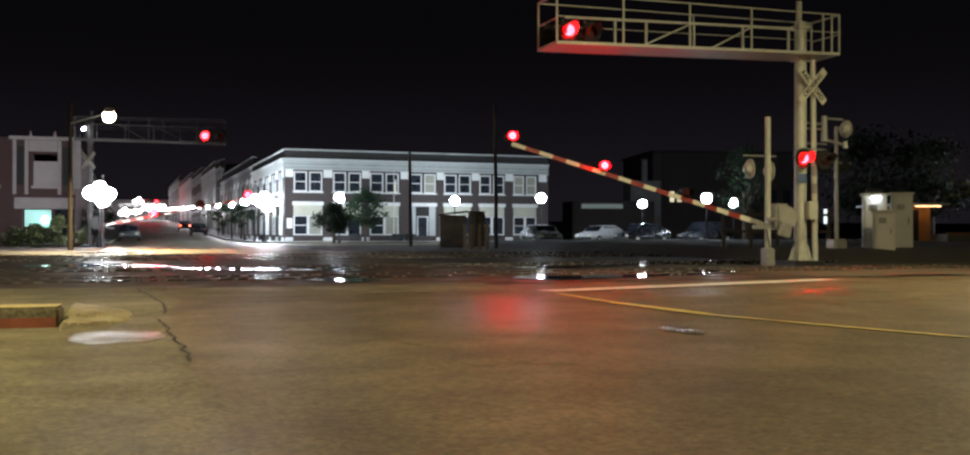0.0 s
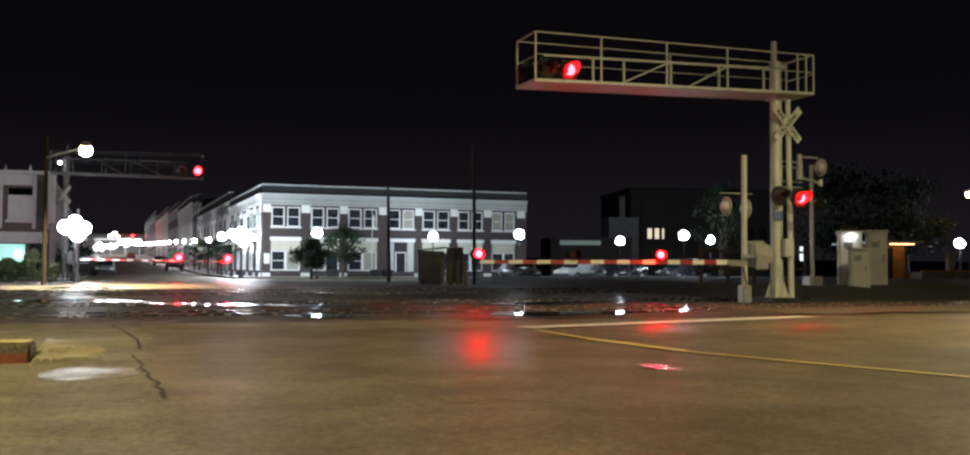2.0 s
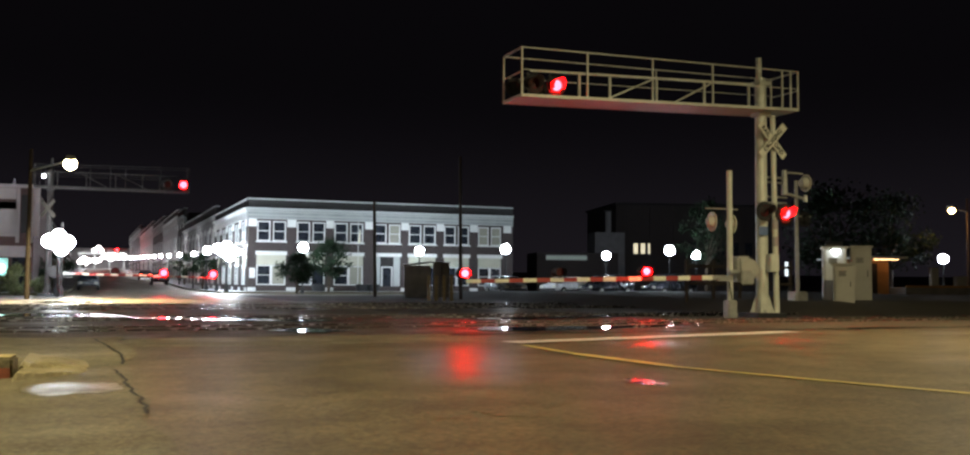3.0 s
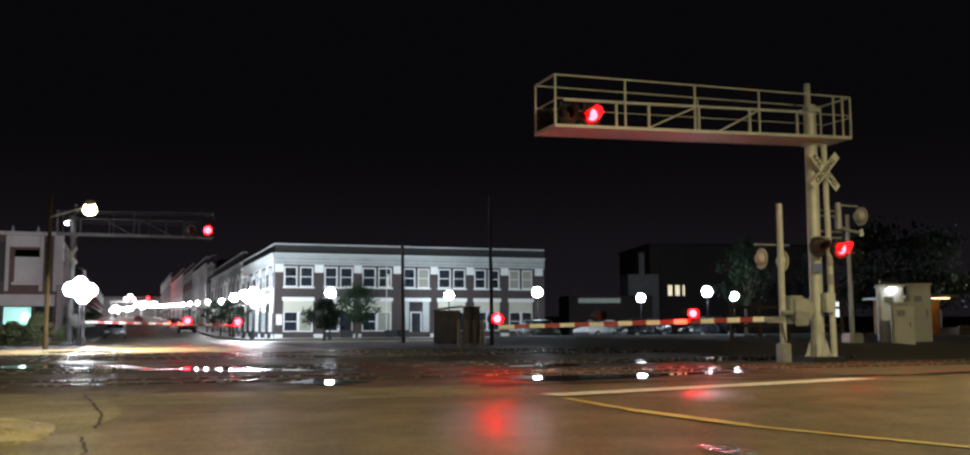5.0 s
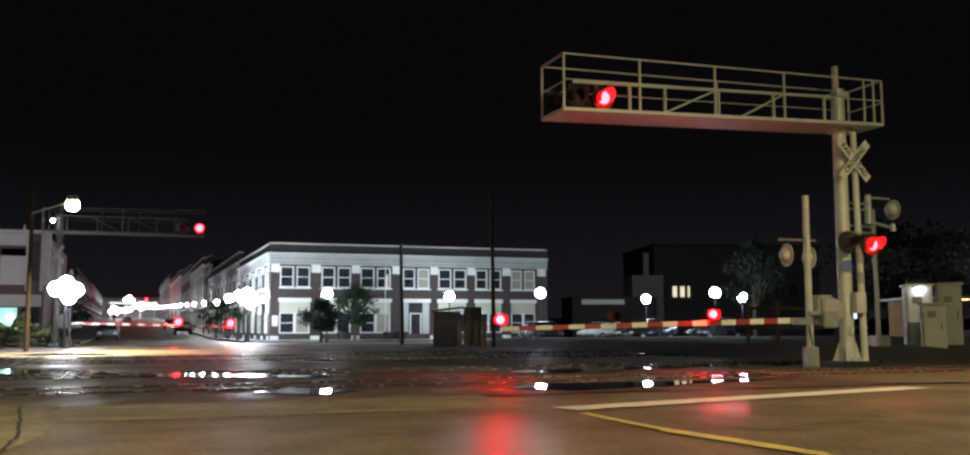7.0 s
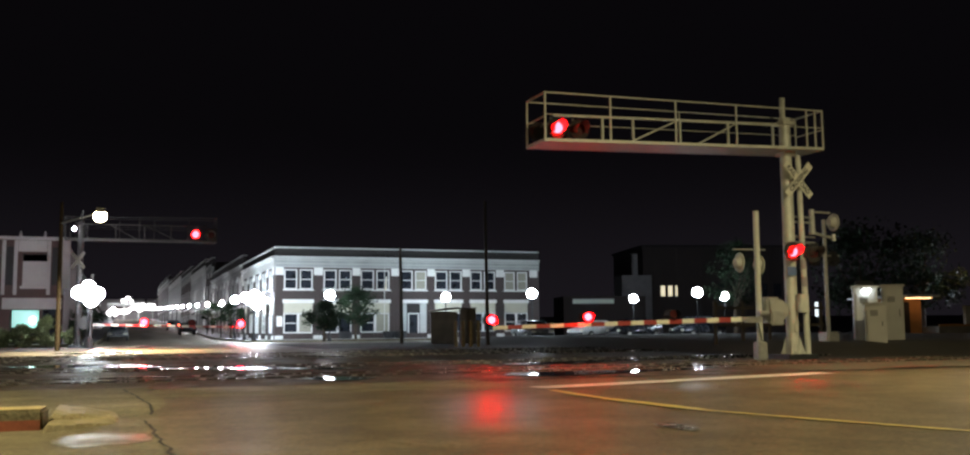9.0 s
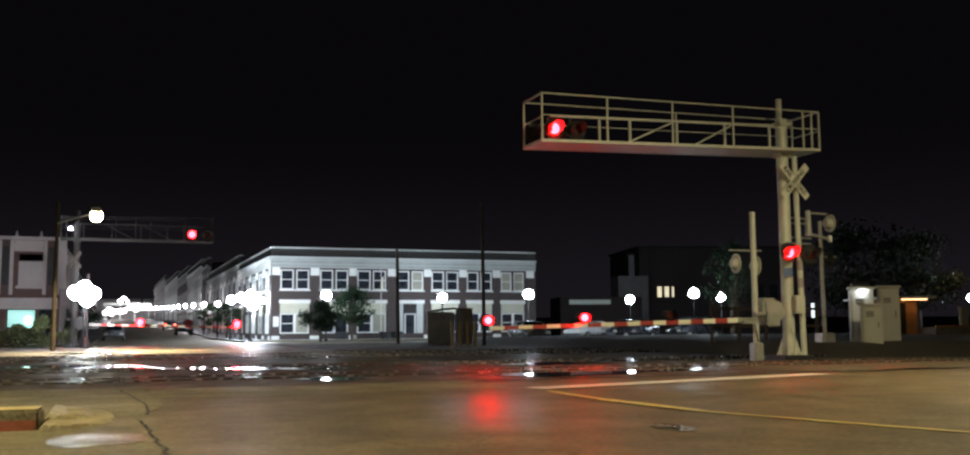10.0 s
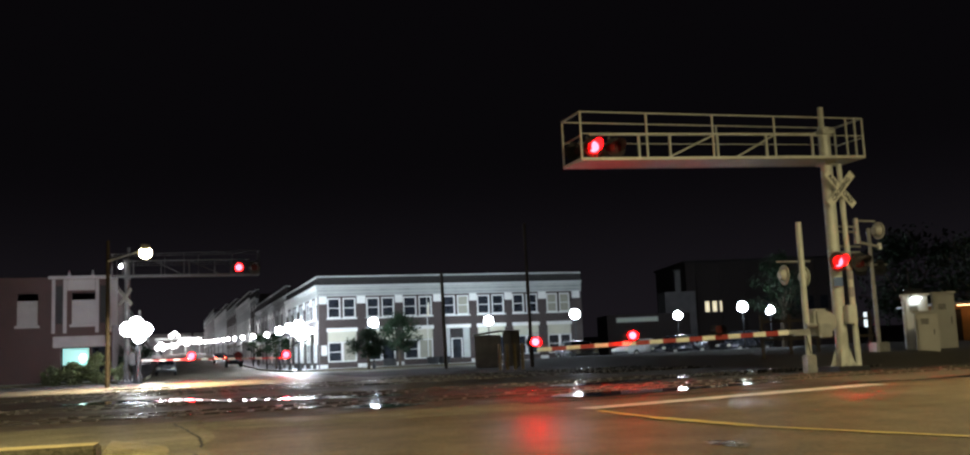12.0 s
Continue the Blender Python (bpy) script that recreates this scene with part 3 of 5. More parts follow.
# flashers hung in the tip cage, facing the near approach
for s, group in ((-7.5, flash_left), (-6.85, flash_right)):
    bm = rod(B(), (s, 0.1, 6.55), (s, -0.12, 6.3), 0.035)
    part("lamp_bracket", bm, GALV, cant)
    group.append(flasher(cant, (s, -0.32, 6.2), 0))
for s in (-7.7, -7.05):
    flasher(cant, (s, 0.5, 6.2), 180, lit=False)
# mast flashers, crossbuck, bell, plates
crossbuck(cant, (0.13, -0.36, 5.14), 5)
part("crossbuck_bracket", bar(B(), (0, -0.15, 5.14), (0.14, -0.34, 5.14), 0.05, 0.05), GALV, cant)
part("flasher_arm", rod(B(), (-0.4, -0.25, 3.32), (0.7, -0.25, 3.32), 0.03), GALV, cant)
flash_left.append(flasher(cant, (-0.2, -0.42, 3.05), 0))
flash_right.append(flasher(cant, (0.54, -0.42, 3.02), 0))
bm = B()
for z in (3.52, 3.95, 4.1):
    rod(bm, (0.1, -0.05, z), (1.0, 0.1, z), 0.03)
part("rear_flasher_arm", bm, GALV, cant)
bm = rod(B(), (0.92, 0.1, 3.6), (0.92, 0.1, 4.35), 0.1, 0.075, 14)
part("junction_pot", bm, GALV, cant, "cast junction pot on the arm")
bm = B()
rod(bm, (1.6, 0.0, 3.98), (1.44, 0.0, 3.98), 0.19, 0.12, 24)
rod(bm, (1.6, 0.0, 3.98), (1.63, 0.0, 3.98), 0.26, 0.26, 28)
part("rear_flasher", bm, CABINET, cant, "pale back of a flasher turned to the side")
part("side_lens", rod(B(), (1.631, 0.0, 3.98), (1.67, 0.0, 3.98), 0.1, 0.08, 16), TAIL_ON, cant, "glowing red lens of the side flasher")
part("rear_flasher_stem", rod(B(), (0.92, 0.1, 4.28), (1.52, 0.02, 4.26), 0.03), GALV, cant)
part("lower_flasher_bar", rod(B(), (0.92, 0.1, 3.66), (1.62, 0.02, 3.5), 0.045), GALV, cant)
part("lower_pot", rod(B(), (1.62, 0.02, 3.42), (1.62, 0.02, 3.62), 0.07, 0.06, 10), GALV, cant)
part("notice_plate", box(B(), -0.27, 0.04, -0.235, -0.22, 2.36, 2.62, 0.004), SIGN_BLUE, cant, "small blue notice plate")
part("junction_box", box(B(), -0.02, 0.28, -0.44, -0.2, 1.3, 1.82, 0.02), SILVER, cant, "grey junction box strapped to the mast")
part("conduit", rod(B(), (0.36, -0.2, 0.0), (0.27, -0.2, 5.9), 0.085, 0.075, 14), SILVER, cant, "pale vertical conduit beside the mast")


for z in (1.55, 2.05, 2.55):
    part("reflective_band", rod(B(), (0.36 - 0.0153 * z, -0.2, z), (0.356 - 0.0153 * z, -0.2, z + 0.28), 0.089, 0.088, 14), BOARD, cant, "faded reddish reflective band on the conduit")


def gate(name, m, arm_length, at, label, arm_turn=0, far=False):
    """A gate post with its drive box, lamps, counterweights and a striped arm on a pivot."""
    t = thing(name, m, label, "crossing gate")
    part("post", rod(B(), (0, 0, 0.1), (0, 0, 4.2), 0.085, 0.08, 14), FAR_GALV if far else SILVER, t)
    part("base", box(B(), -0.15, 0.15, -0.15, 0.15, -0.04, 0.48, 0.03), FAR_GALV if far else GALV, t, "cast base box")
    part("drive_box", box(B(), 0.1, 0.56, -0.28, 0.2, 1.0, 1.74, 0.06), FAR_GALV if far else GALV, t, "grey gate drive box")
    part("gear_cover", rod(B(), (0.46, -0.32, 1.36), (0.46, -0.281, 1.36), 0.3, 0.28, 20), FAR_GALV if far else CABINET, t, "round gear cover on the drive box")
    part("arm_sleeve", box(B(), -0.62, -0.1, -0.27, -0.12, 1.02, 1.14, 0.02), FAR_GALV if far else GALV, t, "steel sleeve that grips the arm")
    part("cable", rod(B(), (-0.1, -0.1, 1.0), (0.0, -0.09, 0.5), 0.018, 0.018, 6), BLACK, t, "drooping black cable")
    part("drive_shaft", rod(B(), (-0.16, -0.2, 1.28), (0.3, -0.2, 1.28), 0.07, seg=14), GALV, t)
    if not far:
        part("lamp_arm", rod(B(), (-0.75, 0.1, 3.1), (0.35, 0.1, 3.1), 0.025), GALV, t)
        for x, z in ((-0.55, 2.72), (0.12, 2.66)):
            bm = B()
            rod(bm, (x, 0.06, z), (x - 0.025, 0.062, z), 0.28, 0.28, 28)
            rod(bm, (x - 0.025, 0.062, z), (x - 0.16, 0.07, z), 0.2, 0.11, 20)
            part("rear_flasher", bm, SILVER, t, "pale back of a flasher facing away")
    # the arm, which turns about its pivot
    arm = part("gate_arm", box(B(), -0.55, 0.1, -0.05, 0.05, -0.06, 0.06, 0.01), GALV, t, "red and white striped gate arm")
    n = int(arm_length / 0.41)
    for i in range(n):
        a, b = 0.5 + (arm_length - 0.5) * i / n, 0.5 + (arm_length - 0.5) * (i + 1) / n
        h = 0.066 - 0.02 * i / n
        part("stripe", box(B(), -b + 0.001, -a - 0.001, -0.022, 0.022, -h, h, 0.004), ARM_RED if i % 2 == (1 if not far else 0) else ARM_WHITE, arm)
    part("counterweight", box(B(), 0.3, 0.72, -0.24, -0.14, -0.2, 0.2, 0.03), GALV, arm, "cast counterweight plates")
    moving.append((arm, at, arm_turn))
    return t, arm


def arm_lamp(arm, s, size=0.095, turn=0):
    """A small lamp on the arm, whose lit globe draws back into its can when it is off."""
    m = pose(-s, 0, 0.2, 0, 0, turn)
    bm = B()
    box(bm, -0.05, 0.05, -0.035, 0.035, -0.14, -0.09, 0.008)
    rod(bm, (0, 0.0, 0), (0, 0.3 * size / 0.095, 0), size * 1.3, seg=18)
    bm.transform(m)
    base = part("arm_lamp", bm, BLACK, arm, "small red lamp on the arm")
    # added hood, shaped only to block red light from arm and post
    bm = B()
    rim = []
    for i in range(13):
        a = radians(-125 + 185 * i / 12)
        rim.append([bm.verts.new((size * 1.3 * math.cos(a), y, size * 1.3 * math.sin(a))) for y in (0.0, -size * 1.8)])
    for p, q in zip(rim, rim[1:]):
        bm.faces.new((p[0], q[0], q[1], p[1]))
    bmesh.ops.solidify(bm, geom=bm.faces[:], thickness=0.006)
    bm.transform(m)
    part("hood", bm, BLACK, base, "added black hood that keeps red light off the arm")
    bm = rod(B(), (0, 0.0, 0), (0, -0.008, 0), size * 1.15, seg=18)
    bm.transform(m)
    part("lens", bm, DARK_LENS, base)
    glow = part("lit_lens", ball(B(), (0, 0, 0), size, 2), FAR_ARM_ON if size > 0.1 else ARM_ON, base, "glowing red lens")
    glow.matrix_basis = m @ pose(0, -size * 0.6, 0)
    return glow, m, -size * 0.6, size * 1.8


POST = (16.98, 23.5)
near_gate, near_arm = gate("crossing_gate", pose(*POST, 0), 7.95, (-0.2, -0.2, 1.13), "silver gate post with a striped arm lowered across the road")
arm_lamp(near_arm, 8.0)
flash_left.append(arm_lamp(near_arm, 5.3))
flash_right.append(arm_lamp(near_arm, 2.7))

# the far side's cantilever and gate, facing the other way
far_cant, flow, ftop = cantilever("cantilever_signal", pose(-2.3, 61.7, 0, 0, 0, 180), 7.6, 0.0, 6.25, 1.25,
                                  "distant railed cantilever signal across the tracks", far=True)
for s, group in ((-6.4, flash_left), (-7.3, flash_right)):
    group.append(flasher(far_cant, (s, 0.5, 6.65), 180, size=0.2))
crossbuck(far_cant, (0.1, 0.3, 5.0), 140, letters=False, mat=WOOD)
flash_left.append(flasher(far_cant, (-0.2, 0.5, 3.0), 180))
flash_right.append(flasher(far_cant, (-0.9, 0.5, 3.0), 180))
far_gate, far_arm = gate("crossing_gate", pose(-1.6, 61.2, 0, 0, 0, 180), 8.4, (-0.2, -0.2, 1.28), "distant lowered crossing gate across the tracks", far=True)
for s, group in ((8.25, None), (5.4, flash_right), (2.7, flash_left)):
    got = arm_lamp(far_arm, s, 0.19, 180)
    if group is not None:
        group.append(got)


ml = thing("mast_lamp", pose(-2.66, 61.45, 6.9), "small white lamp bracketed to the far mast", "lamp")
part("bracket", rod(B(), (0.36, 0.2, 0.1), (0.0, 0.0, 0.1), 0.03, 0.03, 8), GALV, ml)
part("bulb", ball(B(), (0, 0, -0.06), 0.09, 2), CLUSTER_ON, ml, "glowing white bulb", smooth=True)


def back_signal():
    """A slim mast beyond the cantilever whose lamps face away."""
    t = thing("signal_mast", pose(22.88, 27.77, 0.28), "slim grey signal mast with lamps facing away", "railroad signal")
    part("mast", rod(B(), (0, 0, 0.3), (-0.02, 0, 4.3), 0.075, 0.065, 12), GALV, t)
    part("base", box(B(), -0.26, 0.26, -0.26, 0.26, -0.1, 0.42, 0.05), GALV, t, "cast base box")
    part("lamp_arm", rod(B(), (-0.6, 0, 3.05), (0.6, 0, 3.05), 0.03), GALV, t)
    for x in (-0.45, 0.35):
        bm = B()
        rod(bm, (x, 0.05, 2.95), (x, 0.02, 2.95), 0.27, 0.27, 24)
        rod(bm, (x, 0.02, 2.95), (x, -0.12, 2.95), 0.19, 0.12, 16)
        part("rear_flasher", bm, BLACK, t, "dark flasher head")


back_signal()


# ---- cabinets and small station by the track ----
def cabinet(name, at, w, d, h, turn, label, roof=0.0, mat=None):
    mat = mat or CABINET
    t = thing(name, pose(*at, 0, 0, turn), label, "equipment cabinet", "track-side cabinets")
    part("body", box(B(), 0, w, 0, d, 0, h, 0.02), mat, t)
    part("door", box(B(), 0.06, w - 0.06, -0.02, -0.002, 0.1, h - 0.12, 0.01), mat, t)
    part("handle", box(B(), w * 0.78, w * 0.82, -0.05, -0.021, h * 0.45, h * 0.58, 0.005), DARK_STEEL, t, "dark door handle")
    for k in range(4):
        part("vent_slat", box(B(), w * 0.25, w * 0.6, -0.035, -0.021, h * 0.72 + k * 0.05, h * 0.72 + k * 0.05 + 0.025), DARK_STEEL, t)
    part("plinth", box(B(), -0.05, w + 0.05, -0.05, d + 0.05, -0.15, -0.001, 0.01), CONCRETE, t, "concrete plinth")
    part("hinge", rod(B(), (0.07, -0.03, 0.15), (0.07, -0.03, h - 0.2), 0.015, 0.015, 6), GALV, t)
    bm = box(B(), -0.06, w + 0.06, -0.08, d + 0.06, h + 0.001, h + 0.07, 0.015)
    part("roof", bm, mat if not roof else GALV, t)
    if roof:
        bm = B()
        rod(bm, (0.1, d / 2, h + 0.08), (w - 0.1, d / 2, h + 0.08), roof, seg=16)
        part("hood", bm, DARK_STEEL, t, "dark rounded roof hood")
    return t


cabinet("relay_house", (24.46, 28.3, 0.36), 0.8, 1.3, 1.88, -39, "pale relay house lit by its own lamp", roof=0.2, mat=WHITE_PAINT)
cabinet("control_cabinet", (23.38, 26.55, 0.3), 0.68, 0.5, 1.3, -39, "low grey control cabinet with double doors")
cabinet("signal_cabinet", (25.42, 27.95, 0.36), 0.7, 0.8, 1.92, -39, "tall grey signal cabinet beside the relay house")
lamp_fix = thing("cabinet_lamp", pose(24.72, 27.9, 2.18), "small white lamp over the relay house door", "lamp")
part("bracket", box(B(), -0.08, 0.08, 0.1, 0.32, 0.0, 0.05), GALV, lamp_fix)
part("bulb", box(B(), -0.15, 0.15, -0.02, 0.1, -0.06, 0.0, 0.01), glowing("lit_cabinet_lamp", (0.9, 0.97, 1.0), 14), lamp_fix, "glowing lamp")


def depot():
    t = thing("depot_building", pose(42.65, 46.5, 0.3, 0, 0, -20), "small ochre shed with a deep lit eave", "building")
    part("wall", box(B(), 0.2, 2.0, 0, 5, 0, 2.2), ORANGE_WALL, t)
    part("door", box(B(), 0.6, 1.3, -0.03, -0.002, 0, 1.95), DARK_TRIM, t, "dark doorway")
    part("roof", box(B(), -0.3, 2.6, -1.3, 5.6, 2.21, 2.33, 0.03), WHITE_PAINT, t, "pale eave")
    part("platform", box(B(), 2.1, 26, -2.0, 1.5, -0.35, 0.5, 0.03), TARP, t, "dark loading platform")
    # the orange light along this ledge is put into its ochre colour
    part("platform_edge", box(B(), 2.1, 26, -2.06, -1.9, 0.502, 0.62, 0.02), ORANGE_WALL, t, "platform edge coloured ochre for the orange light on it")
    # added glowing bar: stands in for the eave edge lit orange
    lot = thing("eave_glow", pose(43.35, 45.5, 2.45, 0, 0, -20), "added glowing line for the orange light on the eave", "lamp")
    part("bulb", box(B(), -0.2, 1.3, -0.02, 0.02, -0.015, 0.015), glowing("eave_glow_line", (1.0, 0.55, 0.25), 9), lot, "glowing orange bar imitating the lit eave edge")


depot()


def platform_box(x, y, w, h, label):
    t = thing("utility_box", pose(x, y, 0.803, 0, 0, -20), label, "utility box", "boxes on the platform")
    part("body", box(B(), 0, w, 0, 0.4, 0, h, 0.02), CABINET, t)
    part("lid", box(B(), -0.03, w + 0.03, -0.03, 0.43, h + 0.001, h + 0.05, 0.01), GALV, t)
    part("door", box(B(), 0.05, w - 0.05, -0.02, -0.002, 0.06, h - 0.06, 0.006), CABINET, t)


platform_box(46.6, 44.5, 0.4, 1.15, "tall pale utility box on the platform")
platform_box(48.0, 44.0, 0.62, 0.65, "low pale utility box on the platform")


# ---- buildings ----
def window(parent, m, x0, x1, z0, z1, double=True, glass=None, frame_mat=None, sill=True):
    """A sash window set 8 cm back, as a part with its frame, panes and sill."""
    frame_mat = frame_mat or WHITE_PAINT
    f = 0.09
    bm = B()
    box(bm, x0, x0 + f, 0.03, 0.14, z0, z1)
    box(bm, x1 - f, x1, 0.03, 0.14, z0, z1)
    box(bm, x0 + f, x1 - f, 0.03, 0.14, z0, z0 + f)
    box(bm, x0 + f, x1 - f, 0.03, 0.14, z1 - f, z1)
    if double:
        zm = (z0 + z1) / 2
        box(bm, x0 + f, x1 - f, 0.06, 0.13, zm - 0.03, zm + 0.03)
    bm.transform(m)
    w = part("window", bm, frame_mat, parent)
    zs = [(z0 + f, (z0 + z1) / 2 - 0.03), ((z0 + z1) / 2 + 0.03, z1 - f)] if double else [(z0 + f, z1 - f)]
    for k, (a, b) in enumerate(zs):
        bm = box(B(), x0 + f, x1 - f, 0.10 - 0.02 * k, 0.115 - 0.02 * k, a, b)
        bm.transform(m)
        part("pane", bm, glass or GLASS, w)
    if sill:
        bm = box(B(), x0 - 0.1, x1 + 0.1, -0.1, 0.029, z0 - 0.1, z0 - 0.002)
        bm.transform(m)
        part("sill", bm, frame_mat, w)
    return w


def facade(parent, m, length, bays, height, brick, zwin=(4.1, 5.7), frieze=(5.86, 6.75), shop=True, white=PALE_STONE, trim=None, blinds=(), door_bay=None):
    """Piers, spandrels, windows in pairs, a pale frieze and a dark parapet."""
    trim = trim or DARK_TRIM
    ft = frieze[0]
    edges = [0.0] + [e for b in bays for e in b] + [length]
    blocks = [("pier", a, b, 0.0, 0.0, ft) for a, b in zip(edges[::2], edges[1::2]) if b - a > 0.02]
    for a, b in bays:
        c = (a + b) / 2
        blocks += [("spandrel", a, b, 0.002, 3.3, zwin[0] - 0.1), ("window_head", a, b, 0.002, zwin[1] + 0.03, ft), ("stall_riser", a, b, 0.002, 0, 0.55),
                   ("mullion", c - 0.1, c + 0.1, 0.002, zwin[0] - 0.1, zwin[1] + 0.03)]
    for nm, a, b, y, z0, z1 in blocks:
        bm = box(B(), a, b, y, 0.35, z0, z1)
        bm.transform(m)
        part(nm, bm, brick, parent)
    # pale-stone fronts get the frieze with shade in its colour
    band = FRIEZE if white is PALE_STONE else white
    bm = B()
    box(bm, -0.05, length, -0.06, 0.35, ft + 0.002, frieze[1] - 0.2, 0.02)
    bm.transform(m)
    fr = part("frieze", bm, band, parent, "painted frieze band")
    for z0, z1, out in ((ft - 0.02, ft + 0.06, 0.12), (ft + 0.26, ft + 0.33, 0.1), (frieze[1] - 0.34, frieze[1] - 0.27, 0.13), (frieze[1] - 0.2, frieze[1] - 0.1, 0.2), (frieze[1] - 0.098, frieze[1], 0.28)):
        bm = box(B(), -out + 0.04, length, -out, -0.062, z0, z1, 0.012)
        bm.transform(m)
        part("moulding", bm, white, fr, "pale projecting moulding")
    bm = box(B(), 0.0, length, 0.0, 0.35, frieze[1] + 0.002, height - 0.12)
    bm.transform(m)
    part("parapet", bm, trim, parent, "dark parapet")
    bm = box(B(), -0.1, length, -0.1, 0.42, height - 0.118, height, 0.02)
    bm.transform(m)
    part("coping", bm, white, parent, "pale coping stone")
    for a, b in zip(edges[::2], edges[1::2]):
        if b - a > 0.3:
            c = (a + b) / 2
            w = min(0.36, (b - a) / 2 - 0.03)
            for z0, z1, nm in ((ft - 0.62, ft, "capital"), (0.0, 0.42, "plinth")):
                bm = box(B(), c - w, c + w, -0.1, -0.002, z0, z1, 0.02)
                bm.transform(m)
                part(nm, bm, WHITE_PAINT if white is PALE_STONE else white, parent, "pale stone block on a pier")
    for i, (a, b) in enumerate(bays):
        c = (a + b) / 2
        window(parent, m, a + 0.03, c - 0.1, *zwin, glass=BLIND if 2 * i in blinds else None)
        window(parent, m, c + 0.1, b - 0.03, *zwin, glass=BLIND if 2 * i + 1 in blinds else None)
        if shop:
            bm = box(B(), a - 0.08, b + 0.08, -0.08, 0.3, 3.0, 3.298, 0.02)
            bm.transform(m)
            part("lintel", bm, WHITE_PAINT, parent, "white shop lintel")
            if i == door_bay:
                bm = box(B(), a, c - 0.6, 0.1, 0.16, 0, 2.99)
                bm.transform(m)
                part("shop_panel", bm, PALE_STONE, parent)
                bm = box(B(), c + 0.55, b, 0.1, 0.16, 0, 2.99)
                bm.transform(m)
                part("shop_panel", bm, PALE_STONE, parent)
                bm = box(B(), c - 0.6, c + 0.55, 0.1, 0.16, 2.2, 2.99)
                bm.transform(m)
                part("shop_panel", bm, DARK_TRIM, parent)
                window(parent, m, c - 0.5, c + 0.45, 0.02, 2.18, double=False, sill=False)
            else:
                bm = box(B(), a, b, 0.08, 0.14, 2.22, 2.998)
                bm.transform(m)
                part("shop_panel", bm, CREAM, parent, "cream panel above the shop window")
                window(parent, m, a + 0.02, c, 0.6, 2.2, sill=False)
                window(parent, m, c + 0.02, b - 0.02, 0.6, 2.2, double=False, sill=False, glass=BLIND if i in (0, 2) else None)


def corner_building():
    t = thing("corner_building", pose(11.41, 78.85, 0), "two-storey brown brick corner building with a pale frieze", "building")
    bays = [(0.70, 3.03), (3.87, 6.21), (6.92, 9.38), (10.33, 12.58), (13.28, 15.70), (16.43, 18.73), (19.54, 21.72)]
    facade(t, Matrix.Identity(4), 22.8, bays, 7.5, BRICK, blinds=(7, 12, 13), door_bay=3)
    side = Matrix(((0, 1, 0, 0), (-1, 0, 0, 22.0), (0, 0, 1, 0), (0, 0, 0, 1)))
    facade(t, side, 21.64, [(1.2, 3.9), (5.6, 8.3), (10.0, 12.7), (14.4, 17.1), (18.6, 20.9)], 7.5, BRICK, white=WHITE_PAINT)
    # solid block, coloured dark to stand in for the unlit rooms' shade
    part("core", box(B(), 0.5, 22.6, 0.5, 21.9, 0, 7.0), ROOF, t, "solid dark block in place of unlit rooms")
    part("end_wall", box(B(), 22.62, 22.95, 0.36, 22, 0, 7.2), BRICK, t)
    part("roof", box(B(), 0.36, 22.6, 0.36, 22, 7.0, 7.1), ROOF, t)
    part("notice_board", box(B(), 0.15, 0.6, -0.16, -0.12, 1.15, 1.95, 0.01), WHITE_PAINT, t, "small white notice board")
    return t


corner_building()


def awning(x, y, z, length, label):
    t = thing("awning", pose(x, y, z), label, "awning", "shop awnings")
    bm = B()
    pts = [(0.0, 0.0), (-1.2, -0.55), (-1.2, -0.75), (-1.17, -0.75), (-1.17, -0.58), (0.0, -0.05)]
    a = [bm.verts.new((px, 0, pz)) for px, pz in pts]
    b = [bm.verts.new((px, length, pz)) for px, pz in pts]
    bm.faces.new(a)
    bm.faces.new(b[::-1])
    for i in range(len(pts)):
        j = (i + 1) % len(pts)
        bm.faces.new((a[j], a[i], b[i], b[j]))
    bmesh.ops.recalc_face_normals(bm, faces=bm.faces)
    part("canvas", bm, DARK_TRIM, t)
    for y0 in (0.1, length - 0.1):
        part("stay", rod(B(), (0, y0, -0.75), (-1.15, y0, -0.6), 0.015, 0.015, 6), GALV, t)


awning(11.3, 81.5, 2.95, 3.2, "dark canvas awning over the side door")
awning(11.3, 103.5, 3.05, 5.0, "dark canvas awning over a shop front")
awning(11.3, 150.5, 3.9, 6.0, "dark canvas awning over a shop front")


